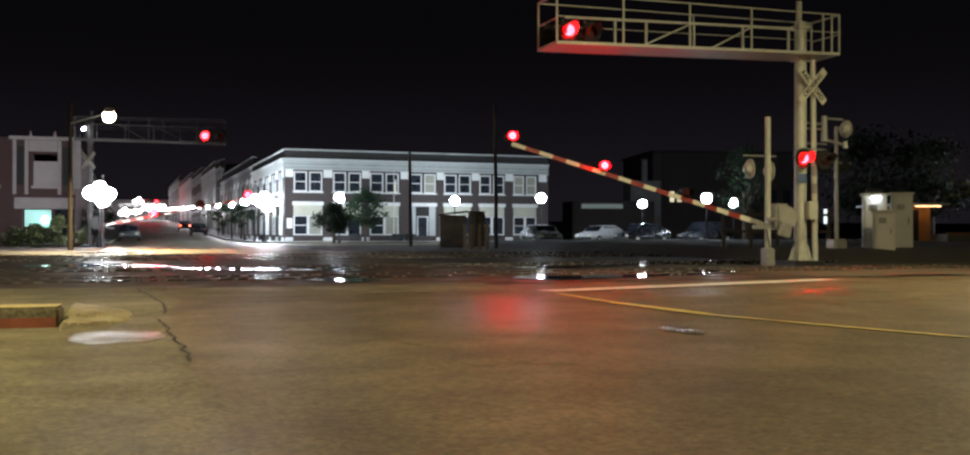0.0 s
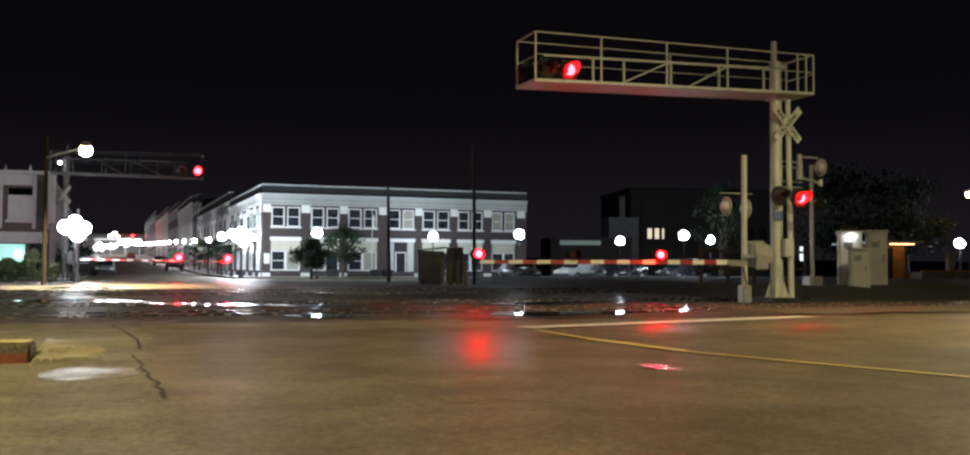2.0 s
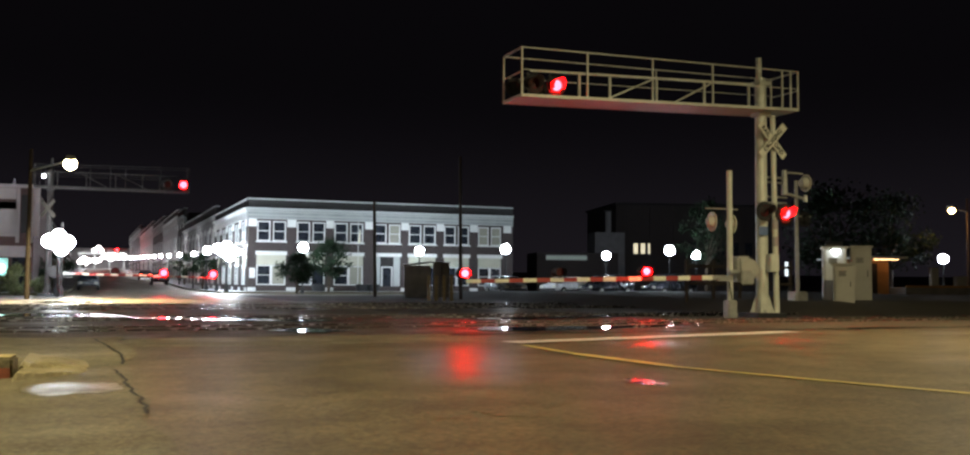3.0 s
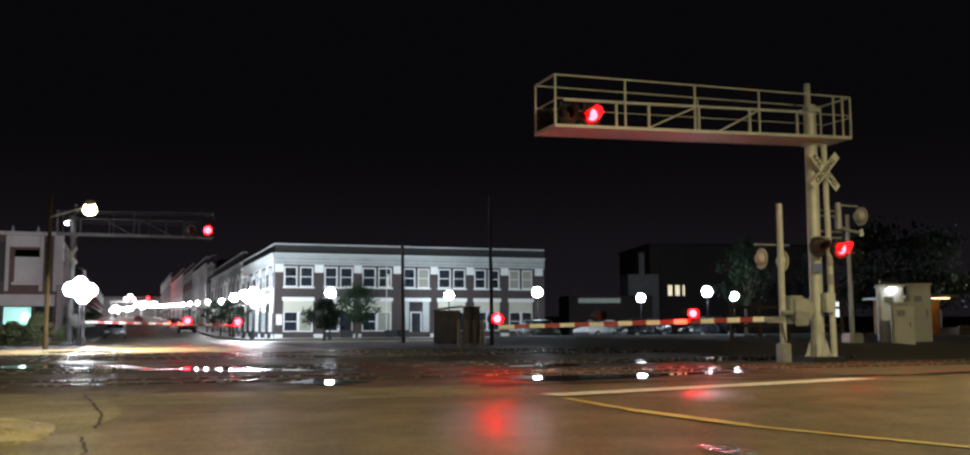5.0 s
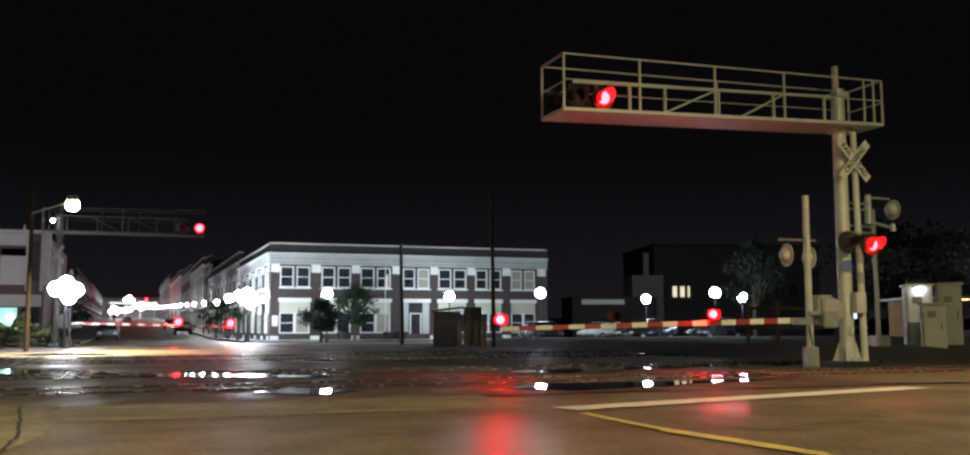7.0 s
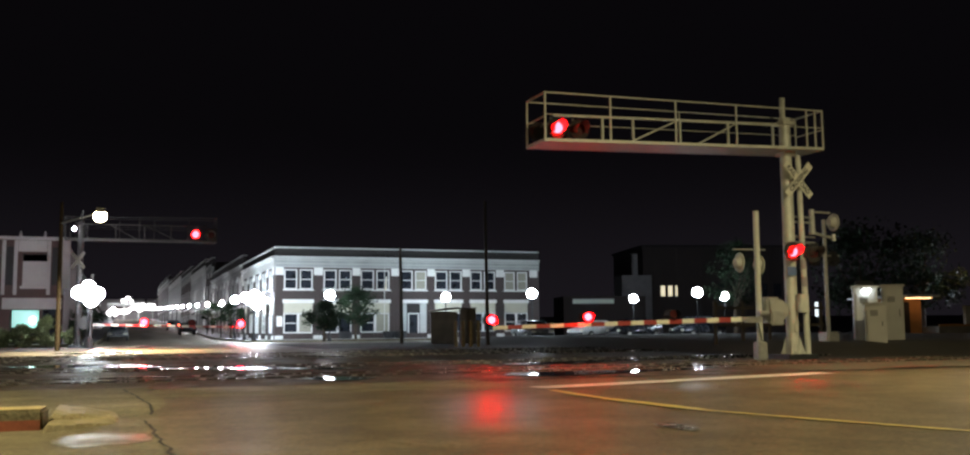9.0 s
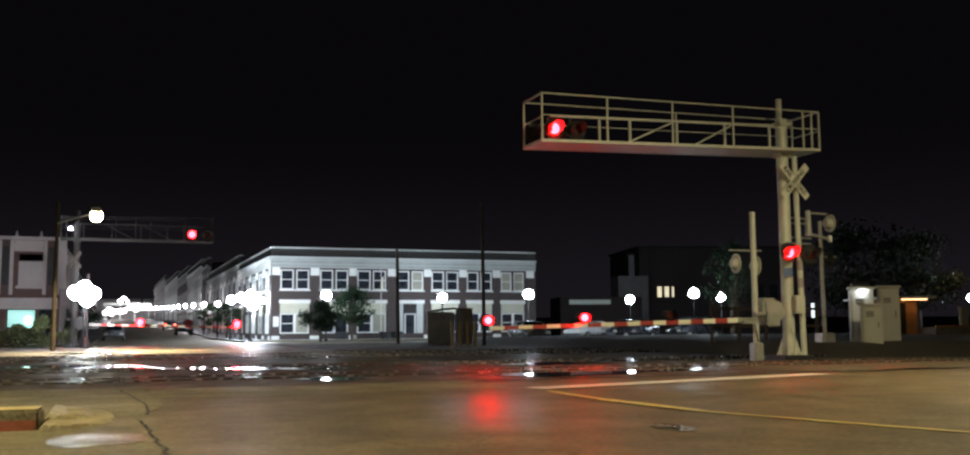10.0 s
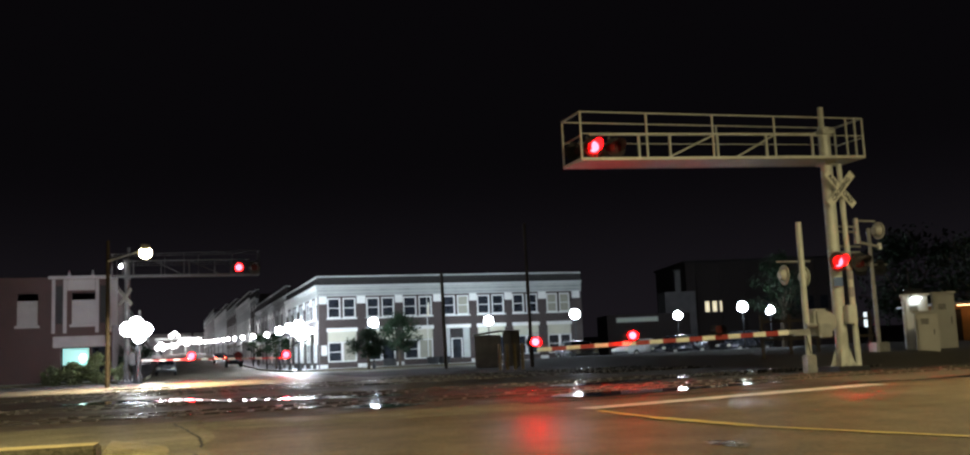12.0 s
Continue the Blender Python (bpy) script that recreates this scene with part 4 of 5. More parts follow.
def row_house(y0, y1, height, brick, white, label, side=1, x=11.41, n=None):
    t = thing("row_building", pose(x, y0, rise(y0)), label, "building", "buildings along the street")
    length = y1 - y0
    n = n or max(1, int(length / 4.5))
    pitch = length / n
    bays = [(pitch * (i + 0.22), pitch * (i + 0.78)) for i in range(n)]
    zt = height - 2.2
    if side > 0:
        m = Matrix(((0, 1, 0, 0), (-1, 0, 0, length), (0, 0, 1, 0), (0, 0, 0, 1)))
    else:
        m = Matrix(((0, -1, 0, 0), (1, 0, 0, 0), (0, 0, 1, 0), (0, 0, 0, 1)))
    facade(t, m, length - 0.01, bays, height, brick, zwin=(4.2, min(zt, 6.4)), frieze=(zt + 0.15, zt + 1.2), white=white)
    part("core", box(B(), 0.5 * side, 16 * side, 0.05, length - 0.05, -0.3, height - 0.6) if side > 0 else box(B(), -16, -0.5, 0.05, length - 0.05, -0.3, height - 0.6), brick, t, "plain brick body behind the front")
    return t


for y0, y1, h, brick, white, label in (
        (100.9, 137, 8.4, GREY_BRICK, PALE_STONE, "low grey brick shop row with tall windows"),
        (137.1, 147, 10.0, BRICK, PALE_STONE, "narrow brown brick shop building"),
        (147.1, 178, 10.3, PALE_STONE, WHITE_PAINT, "white-fronted building with a stepped pediment"),
        (178.1, 209, 10.6, BRICK, PALE_STONE, "dark brick shop building"),
        (209.1, 264, 10.9, PALE_STONE, WHITE_PAINT, "tall pale shop building"),
        (264.1, 340, 12.0, GREY_BRICK, PALE_STONE, "distant pale shop row")):
    row_house(y0, y1, h, brick, white, label)
for y0, y1, h in ((95, 128, 8.4), (128.1, 170, 7.6), (170.1, 240, 9.2), (240.1, 340, 8.6)):
    row_house(y0, y1, h, RED_BRICK, PALE_STONE, "dark brick shop row across the street", side=-1, x=-6.2)


def left_building():
    """The old brick house with a boarded arched window over a lit shop."""
    t = thing("brick_house", pose(-3.4, 67.4, 0), "old red brick house with boarded windows over a lit shop", "building")
    L = 26.0
    bm = B()
    # upper wall with two window openings, lower wall with a shop opening
    holes = ((-5.6, -4.4), (-2.42, -1.0))
    for a, b in ((-L, -5.6), (-4.4, -2.42), (-1.0, 0)):
        part("wall", box(B(), a, b, 0, 0.4, 3.0, 6.75), RED_BRICK, t)
    for a, b in holes:
        part("wall", box(B(), a, b, 0, 0.4, 3.0, 3.75), RED_BRICK, t)
        part("wall", box(B(), a, b, 0, 0.4, 5.75, 6.75), RED_BRICK, t)
    for a, b in ((-L, -3.05), (-1.4, -1.2), (-0.2, 0)):
        part("wall", box(B(), a, b, 0, 0.4, 0, 3.0), RED_BRICK, t)
    part("side_wall", box(B(), -0.4, 0, 0.41, 22, 0, 6.75), RED_BRICK, t)
    for a, b in holes:
        bd = part("boarded_window", box(B(), a, b, 0.12, 0.2, 3.75, 5.3), BOARD, t, "pale boarding in the window opening")
        bm = B()
        n = 12
        c, r = (a + b) / 2, (b - a) / 2
        rim = [bm.verts.new((c + r * math.cos(math.pi * i / n), 0.15, 5.3 + 0.45 * math.sin(math.pi * i / n))) for i in range(n + 1)]
        bm.faces.new(rim)
        bmesh.ops.solidify(bm, geom=bm.faces[:], thickness=0.05)
        part("fanlight", bm, DARK_TRIM, bd, "dark arched head")
        part("sill", box(B(), a - 0.12, b + 0.12, -0.12, -0.002, 3.58, 3.74, 0.01), BOARD, bd)
    for x in (-3.5, -2.82, -0.92, -0.14):
        part("pilaster", box(B(), x - 0.1, x + 0.1, -0.12, -0.002, 3.2, 6.6, 0.02), BOARD, t, "pale painted pilaster")
    for x in (-3.16, -0.53):
        part("dark_panel", box(B(), x - 0.22, x + 0.22, -0.06, -0.004, 3.8, 6.2), DARK_TRIM, t, "dark recessed panel")
    part("gable_panel", box(B(), -2.7, -1.05, -0.05, -0.002, 5.9, 6.6), BOARD, t, "pale panel above the arch")
    part("cornice", box(B(), -3.8, 0.1, -0.3, -0.002, 6.62, 6.82, 0.03), BOARD, t, "pale cornice")
    for x in (-2.6, -1.2):
        part("finial", rod(B(), (x, 0.1, 6.76), (x, 0.1, 7.2), 0.12, 0.03, 8), BOARD, t, "small roof finial")
    part("shop_fascia", box(B(), -3.5, -0.1, -0.14, -0.002, 2.3, 3.0, 0.02), BOARD, t, "pale shop fascia")
    win = part("shop_window", box(B(), -3.05, -1.4, 0.1, 0.14, 0.4, 0.62), BOARD, t)
    part("shop_interior", box(B(), -3.0, -1.45, 0.9, 0.95, 0.95, 2.25), SHOP_ON, win, "greenish lit shop interior")
    part("shop_light", ball(B(), (-1.8, 0.72, 1.62), 0.2, 2, 1.2), glowing("lit_shop_lamp", (0.8, 1.0, 0.95), 5), win, "bright lamp inside the shop", smooth=True)
    for x, z in ((-2.85, 1.2), (-2.45, 1.05), (-2.1, 1.15), (-1.6, 1.1)):
        part("display_goods", box(B(), x - 0.12, x + 0.12, 0.5, 0.7, 0.62, z, 0.02), DARK_TRIM, win, "dark goods in the shop window")
    part("shop_pane", box(B(), -1.2, -0.2, 0.15, 0.18, 0.4, 2.3), GLASS, t, "dark shop pane")
    part("stall_riser", box(B(), -1.2, -0.2, 0.1, 0.149, 0.0, 0.4), BOARD, t)
    part("roof", box(B(), -L, -0.4, 0.4, 22, 6.3, 6.4), ROOF, t)
    part("back_wall", box(B(), -L, -0.4, 2.0, 2.2, 0, 6.3), DARK_TRIM, t, "dark back of the rooms")
    bm = B()
    bar(bm, (0.12, -0.3, 6.7), (0.12, -0.3, 3.6), 0.12, 0.4)
    part("blade_sign", bm, BOARD, t, "tall narrow white blade sign")


left_building()


def dark_block():
    """The large unlit building behind the car park, with three lit windows."""
    t = thing("distant_building", pose(54.5, 100, 0, 0, 0, -14), "large unlit building with three lit windows", "building")
    part("wall", box(B(), 1.8, 21, 0, 14, 0, 10.0), BRICK, t)
    part("annex", box(B(), -1.6, 1.8, -3.5, -0.002, 0, 6.6), GREY_BRICK, t, "lower pale annexe")
    part("chimney", box(B(), -0.1, 0.5, -2.6, -2.0, 6.601, 9.0, 0.03), GREY_BRICK, t, "slim chimney on the annexe")
    part("chimney_cap", box(B(), -0.4, 0.6, -2.7, -1.9, 9.001, 9.12, 0.02), DARK_TRIM, t)
    w = part("window", box(B(), 1.95, 2.35, -0.05, -0.002, 2.5, 3.4, 0.02), WHITE_PAINT, t)
    part("pane", box(B(), 2.0, 2.3, -0.06, -0.051, 2.55, 3.35), WINDOW_ON, w, "lit window pane")
    for i in range(7):
        part("pilaster", box(B(), 3.0 + i * 2.8, 3.3 + i * 2.8, -0.12, -0.002, 0.2, 9.9, 0.02), BRICK, t)
    part("coping", box(B(), 1.6, 21.2, -0.2, 14.2, 10.0, 10.25, 0.03), DARK_TRIM, t)
    for i in range(3):
        w = part("window", box(B(), 3.8 + i * 0.86, 4.4 + i * 0.86, -0.05, -0.002, 4.3, 5.6, 0.02), WHITE_PAINT, t)
        part("pane", box(B(), 3.87 + i * 0.86, 4.33 + i * 0.86, -0.06, -0.051, 4.38, 5.52), WINDOW_ON, w, "lit window pane")
    for i in range(6):
        w = part("window", box(B(), 10.5 + i * 1.7, 11.5 + i * 1.7, -0.05, -0.002, 4.2, 5.8, 0.02), DARK_TRIM, t)
        part("pane", box(B(), 10.58 + i * 1.7, 11.42 + i * 1.7, -0.06, -0.051, 4.3, 5.7), GLASS, w)
    s = thing("low_store", pose(44.5, 96, 0, 0, 0, -14), "low dark store building with a pale lit strip", "building")
    part("wall", box(B(), 0, 9, 0, 6, 0, 4.2), BRICK, s)
    part("sign_strip", box(B(), 1.0, 5.5, -0.1, -0.002, 3.4, 3.9), glowing("dim_lit_sign", (0.8, 0.9, 0.8), 0.025), s, "dim lit fascia")


dark_block()


def street_end():
    """The brightly lit canopy that closes the street far away, its lights swollen to imitate glare."""
    t = thing("distant_canopy", pose(-4.5, 345, rise(345)), "distant brightly lit canopy at the end of the street", "canopy")
    part("wall", box(B(), -14, 30, 8, 18, -0.1, 7.0), GREY_BRICK, t)
    for x in (1.0, 5.5, 10.0, 14.5):
        part("column", box(B(), x - 0.2, x + 0.2, 0, 0.4, -0.1, 4.8), PALE_STONE, t)
    part("roof", box(B(), 0.2, 15.3, -2, 7, 4.8, 5.5, 0.05), PALE_STONE, t)
    rnd = random.Random(5)
    # metre-wide glowing balls fill out the white glare of the lights
    for i in range(18):
        x, z, w = 1.2 + i * 0.76, 2.0 + 0.14 * i + rnd.uniform(-0.5, 0.6), rnd.uniform(0.6, 1.05)
        part("flood_glare", ball(B(), (x, -2.4 - w, z), w, 2, rnd.uniform(0.6, 0.9)), CANOPY_ON, t, "glowing white ball, oversized to imitate flood light glare")
    for x, z in ((5.4, 6.1), (6.6, 6.9), (7.4, 5.9)):
        part("flood_glare", ball(B(), (x, -1.0, z), 0.8, 2, 0.8), CANOPY_ON, t, "glowing white ball, oversized to imitate flood light glare")


street_end()


# ---- pavements ----
def pavement(x0, x1, y0, y1, label):
    t = thing("pavement", pose(x0, y0, 0), label, "pavement", "pavements", "structure")
    w, d = x1 - x0, y1 - y0
    slab = box(B(), 0.16, w - 0.16, 0.16, d - 0.16, -0.05, 0.13)
    edge = B()
    box(edge, 0, w, 0, 0.15, -0.05, 0.14, 0.02)
    box(edge, 0, w, d - 0.15, d, -0.05, 0.14, 0.02)
    box(edge, 0, 0.15, 0.15, d - 0.15, -0.05, 0.14, 0.02)
    box(edge, w - 0.15, w, 0.15, d - 0.15, -0.05, 0.14, 0.02)
    for nm, bm, mat in (("slab", slab, PAVEMENT), ("kerb", edge, CONCRETE)):
        for v in bm.verts:
            v.co.z += rise(y0 + v.co.y)
        part(nm, bm, mat, t)


pavement(8.7, 36.0, 72.8, 78.7, "wet pavement in front of the corner building")
for y0, y1 in ((78.9, 100.0), (100.0, 220.0), (220.0, 340.0)):
    pavement(8.7, 11.3, y0, y1, "wet pavement along the street fronts")
for y0, y1 in ((72.8, 100.0), (100.0, 220.0), (220.0, 340.0)):
    pavement(-6.1, -1.5, y0, y1, "pavement on the far side of the street")
pavement(-30, -1.5, 63.6, 67.3, "pavement before the old brick house")


# ---- street lamps ----
def globe_lamp(name="street_lamp"):
    t = thing(name, pose(0, 0, -100), "dark post lamp with a bright white globe", "street lamp", "globe street lamps")
    bm = rod(B(), (0, 0, 0), (0, 0, 0.5), 0.16, 0.1, 12)
    part("base", bm, DARK_STEEL, t)
    part("post", rod(B(), (0, 0, 0.5), (0, 0, 2.95), 0.06, 0.045, 10), DARK_STEEL, t)
    part("collar", rod(B(), (0, 0, 2.95), (0, 0, 3.08), 0.13, 0.16, 12), DARK_STEEL, t)
    part("globe", ball(B(), (0, 0, 3.37), 0.36, 2), GLOBE_ON, t, "glowing white globe", smooth=True)
    part("finial", rod(B(), (0, 0, 3.72), (0, 0, 3.84), 0.07, 0.02, 8), DARK_STEEL, t)
    return t


first = globe_lamp()
first.matrix_basis = pose(14.33, 71.49, 0.02)
for x, y, z in ((28.21, 66.33, 0), (24.2, 74.4, 0.0), (41.52, 75.25, -0.06), (39.56, 62.11, 0), (46.02, 68.24, -0.1), (61.14, 57.28, -0.4),
                (9.3, 80.5, 0.13), (9.3, 88.0, 0.13)):
    copy_thing(first, pose(x, y, z))
# the street's own row of lamps, far off
far_first = thing("street_lamp", pose(9.3, 100, 0.13), "distant post lamp with a glowing globe", "street lamp", "lamps along the street")
part("post", rod(B(), (0, 0, -0.02), (0, 0, 3.1), 0.07, 0.05, 8), DARK_STEEL, far_first)
part("globe", ball(B(), (0, 0, 3.37), 0.25, 1), FAR_ON, far_first, "glowing white globe", smooth=True)
for i in range(1, 15):
    copy_thing(far_first, pose(9.3, 100 + 16.5 * i, 0.13 + rise(100 + 16.5 * i)))
for i in range(6):
    copy_thing(far_first, pose(-1.9, 270 + 13 * i, 0.13 + rise(270 + 13 * i)))


def glare_cluster(at, label, tilt=0.0):
    """A post with globes crowded on short arms round its head, added to fill out its glare."""
    t = thing("glare_cluster", pose(*at, 0, 0, tilt), label, "street lamp", "clustered street lamps")
    part("base", rod(B(), (0, 0, 0), (0, 0, 0.6), 0.2, 0.12, 12), DARK_STEEL, t)
    part("post", rod(B(), (0, 0, 0.6), (0, 0, 3.05), 0.07, 0.055, 10), DARK_STEEL, t)
    for x, y, z in ((0.5, 0, 2.98), (0, 0.5, 3.0), (-0.5, 0, 3.02), (0, -0.5, 3.0), (0, 0, 3.32), (0.12, -0.12, 2.62)):
        if x or y:
            part("arm", rod(B(), (0, 0, 2.3), (x, y, z - 0.36), 0.03, 0.025, 6), DARK_STEEL, t)
        part("globe", ball(B(), (x, y, z), 0.38, 2), CLUSTER_ON, t, "glowing white globe", smooth=True)


glare_cluster((-1.70, 58.5, 0.0), "dark post lamp before the old house, globes added for its glare", 20)
glare_cluster((9.15, 73.4, 0.1), "dark post lamp at the street corner, globes added for its glare", 35)


def road_lamp(at, arm, power, glow, label, colour, height=8.0, pole=WOOD, size=0.3):
    """A tall pole with an arm and a cobra-head lamp."""
    t = thing("road_lamp", pose(*at), label, "street lamp")
    part("pole", rod(B(), (0, 0, 0), (0, 0, height + 0.9), size * 0.4, size * 0.27, 12), pole, t)
    part("arm", rod(B(), (0, 0, height - 0.1), (arm[0], arm[1], height + 0.12), 0.04, 0.03, 8), GALV, t)
    head = part("head", box(B(), arm[0] - 0.2, arm[0] + 0.2, arm[1] - 0.3, arm[1] + 0.3, height + 0.1, height + size * 0.85 + 0.1, 0.04), GALV, t)
    part("lens", ball(B(), (arm[0], arm[1], height - 0.04), size, 2, 0.95), glow, head, "glowing lens", smooth=True)
    if power:
        la = bpy.data.lights.new("road_lamp_light", "AREA")
        la.shape, la.size, la.energy, la.color = "DISK", 0.7, power, colour
        la.spread = radians(112 if height < 6.2 else 180)
        lo = new("road_lamp_light", la)
        lo.matrix_world = pose(at[0] + arm[0], at[1] + arm[1], at[2] + height - size * 0.86 - 0.05)
    return t


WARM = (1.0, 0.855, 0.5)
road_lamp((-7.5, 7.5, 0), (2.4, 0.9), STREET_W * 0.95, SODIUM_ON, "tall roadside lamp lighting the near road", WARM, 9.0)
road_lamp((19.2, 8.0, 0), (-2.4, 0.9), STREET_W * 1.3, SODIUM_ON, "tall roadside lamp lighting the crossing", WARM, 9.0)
road_lamp((-2.76, 50.4, 0), (1.77, -3.1), SODIUM_W, STAR_ON, "tall pole with a bright yellowish lamp", WARM, 6.12, pole=POLE_BLACK, size=0.28)
road_lamp((59.2, 53.2, 0), (-1.5, 0), 100, ORANGE_ON, "utility pole with an orange lamp", (1.0, 0.5, 0.15), 6.4, size=0.24)


def wall_lamp(x, y, z, w=0.7):
    t = thing("wall_lamp", pose(x, y, z), "bright white flood lamp fixed to the shop front", "wall lamp", "shop front lamps")
    part("housing", box(B(), 0.12, 0.3, -w / 2, w / 2, -0.05, 0.32, 0.03), DARK_STEEL, t)
    part("lens", box(B(), -0.2, 0.119, -w / 2, w / 2, 0.0, 0.3, 0.04), GLOBE_ON, t, "glowing white lens")


wall_lamp(11.08, 80.6, 3.1)
wall_lamp(11.08, 84.5, 3.0, 0.9)
wall_lamp(11.08, 90.5, 3.1)


def traffic_signal():
    """The far junction's signal, hung over the street."""
    t = thing("traffic_signal", pose(9.4, 260, rise(260)), "distant traffic signal on a long mast arm, red lit", "traffic signal")
    part("pole", rod(B(), (0, 0, 0), (0, 0, 6.0), 0.14, 0.1, 10), GALV, t)
    part("arm", rod(B(), (0, 0, 5.7), (-8.5, 0, 5.8), 0.08, 0.05, 8), GALV, t)
    got = []
    for x in (-3.6, -7.6):
        head = part("signal_head", box(B(), x - 0.25, x + 0.25, -0.17, 0.3, 4.7, 5.8, 0.03), BLACK, t)
        lens = rod(B(), (x, -0.172, 5.4), (x, -0.19, 5.4), 0.15, seg=16)
        part("lens", lens, DARK_LENS, head)
        glow = part("lit_lens", ball(B(), (0, 0, 0), 0.22, 2), ARM_ON, head, "glowing red lens")
        glow.matrix_basis = pose(x, -0.2, 5.4)
        got.append((glow, pose(x, -0.2, 5.4), pose(x, 0.07, 5.4)))
    return got


street_reds = traffic_signal()


def pole(x, y, h, r=0.13):
    t = thing("utility_pole", pose(x, y, 0), "dark wooden utility pole", "pole", "utility poles")
    part("shaft", rod(B(), (0, 0, -0.1), (-0.1, 0, h), r, r * 0.75, 12), WOOD, t)


pole(16.6, 60.0, 6.0)
pole(19.2, 51.5, 8.0, 0.11)
pole(35.0, 82.0, 7.5)
pole(29.6, 22.6, 7.0, 0.16)


def flagpole():
    t = thing("flagpole", pose(20.0, 77.5, 0.13), "slim white flagpole with a furled flag", "flagpole")
    part("staff", rod(B(), (0, 0, 0), (0, 0, 5.6), 0.035, 0.025, 8), WHITE_PAINT, t)
    bm = B()
    rod(bm, (0.08, 0, 3.9), (0.12, 0, 5.0), 0.12, 0.05, 8)
    for v in bm.verts:
        v.co.x += 0.03 * math.sin(v.co.z * 9)
    part("flag", bm, ARM_WHITE, t, "pale furled flag")


flagpole()


# ---- trees ----
def tree(name, at, height, spread, seed, label, mat=LEAF, trunk=0.12, clumps=26, base=0.35):
    rnd = random.Random(seed)
    t = thing(name, pose(*at), label, "tree" if trunk > 0.05 else "shrub", "street trees" if trunk > 0.05 else "shrubs")
    limbs = B()
    rod(limbs, (0, 0, -0.05), (0, 0, height * 0.55), trunk, trunk * 0.6, 9)
    tips = []
    for i in range(9):
        a = rnd.uniform(0, 6.28)
        r = spread * rnd.uniform(0.35, 0.8)
        p = (r * math.cos(a), r * math.sin(a), height * rnd.uniform(base + 0.1, 0.92))
        rod(limbs, (0, 0, height * rnd.uniform(0.25, 0.5)), p, trunk * 0.45, trunk * 0.12, 5)
        tips.append(p)
    part("trunk", limbs, BARK, t)
    verts, faces = [], []
    centres = []
    for i in range(clumps):
        a, k = rnd.uniform(0, 6.28), rnd.uniform(0, 1) ** 0.6
        z = rnd.uniform(base, 1.0)
        w = math.sin(math.pi * min(1, max(0.08, (z - base) / (1 - base) * 0.86 + 0.1)))
        centres.append((spread * k * w * math.cos(a), spread * k * w * math.sin(a), height * z, spread * rnd.uniform(0.16, 0.34)))
    for cx, cy, cz, cr in centres:
        for _ in range(70):
            d = Vector((rnd.gauss(0, 1), rnd.gauss(0, 1), rnd.gauss(0, 0.8))).normalized() * cr * rnd.uniform(0.35, 1.1)
            p = Vector((cx, cy, cz)) + d
            s = rnd.uniform(0.05, 0.1) * (0.7 + spread * 0.25)
            u = Vector((rnd.gauss(0, 1), rnd.gauss(0, 1), rnd.gauss(0, 1))).normalized()
            v = u.cross(Vector((rnd.gauss(0, 1), rnd.gauss(0, 1), rnd.gauss(0, 1)))).normalized()
            n = len(verts)
            verts += [p - u * s, p + v * s * 0.6, p + u * s, p - v * s * 0.6]
            faces.append((n, n + 1, n + 2, n + 3))
    me = bpy.data.meshes.new("crown")
    me.from_pydata([tuple(v) for v in verts], [], faces)
    me.materials.append(mat)
    crown = new("crown", me)
    crown.parent = t
    tagged(crown, "leafy uneven crown")
    return t


tree("street_tree", (13.7, 70.3, 0.0), 2.75, 1.5, 1, "small dark-leaved street tree under a lamp", clumps=60)
tree("street_tree", (17.2, 75.6, 0.1), 3.9, 1.9, 2, "round green street tree before the brick building", clumps=54)
tree("street_tree", (9.8, 96.0, 0.1), 3.4, 1.5, 3, "small street tree beside the pavement")
tree("street_tree", (10.0, 118.0, 0.4), 3.4, 1.5, 4, "small street tree beside the pavement")
tree("street_tree", (-2.6, 75.5, 0.1), 3.0, 1.6, 5, "dark street tree by the corner lamps")
tree("street_tree", (44.5, 64.5, 0.0), 7.2, 2.4, 6, "tall green tree lit by a street lamp", clumps=44, trunk=0.2)
tree("street_tree", (47.5, 54.0, 0.0), 7.2, 4.5, 7, "broad dark tree behind the cabinets", clumps=60, trunk=0.25)
tree("street_tree", (56.5, 58.0, 0.0), 7.5, 4.0, 8, "broad dark tree behind the cabinets", clumps=50, trunk=0.25)
for i, (x, y, h, s) in enumerate(((-4.0, 62.4, 1.7, 0.8), (-5.3, 62.6, 1.2, 0.8), (-6.4, 62.8, 1.0, 0.7), (-2.6, 62.6, 1.1, 0.6))):
    tree("shrub", (x, y, 0), h, s, 20 + i, "rounded olive shrub before the old house", mat=SHRUB, trunk=0.04, clumps=46, base=0.1)


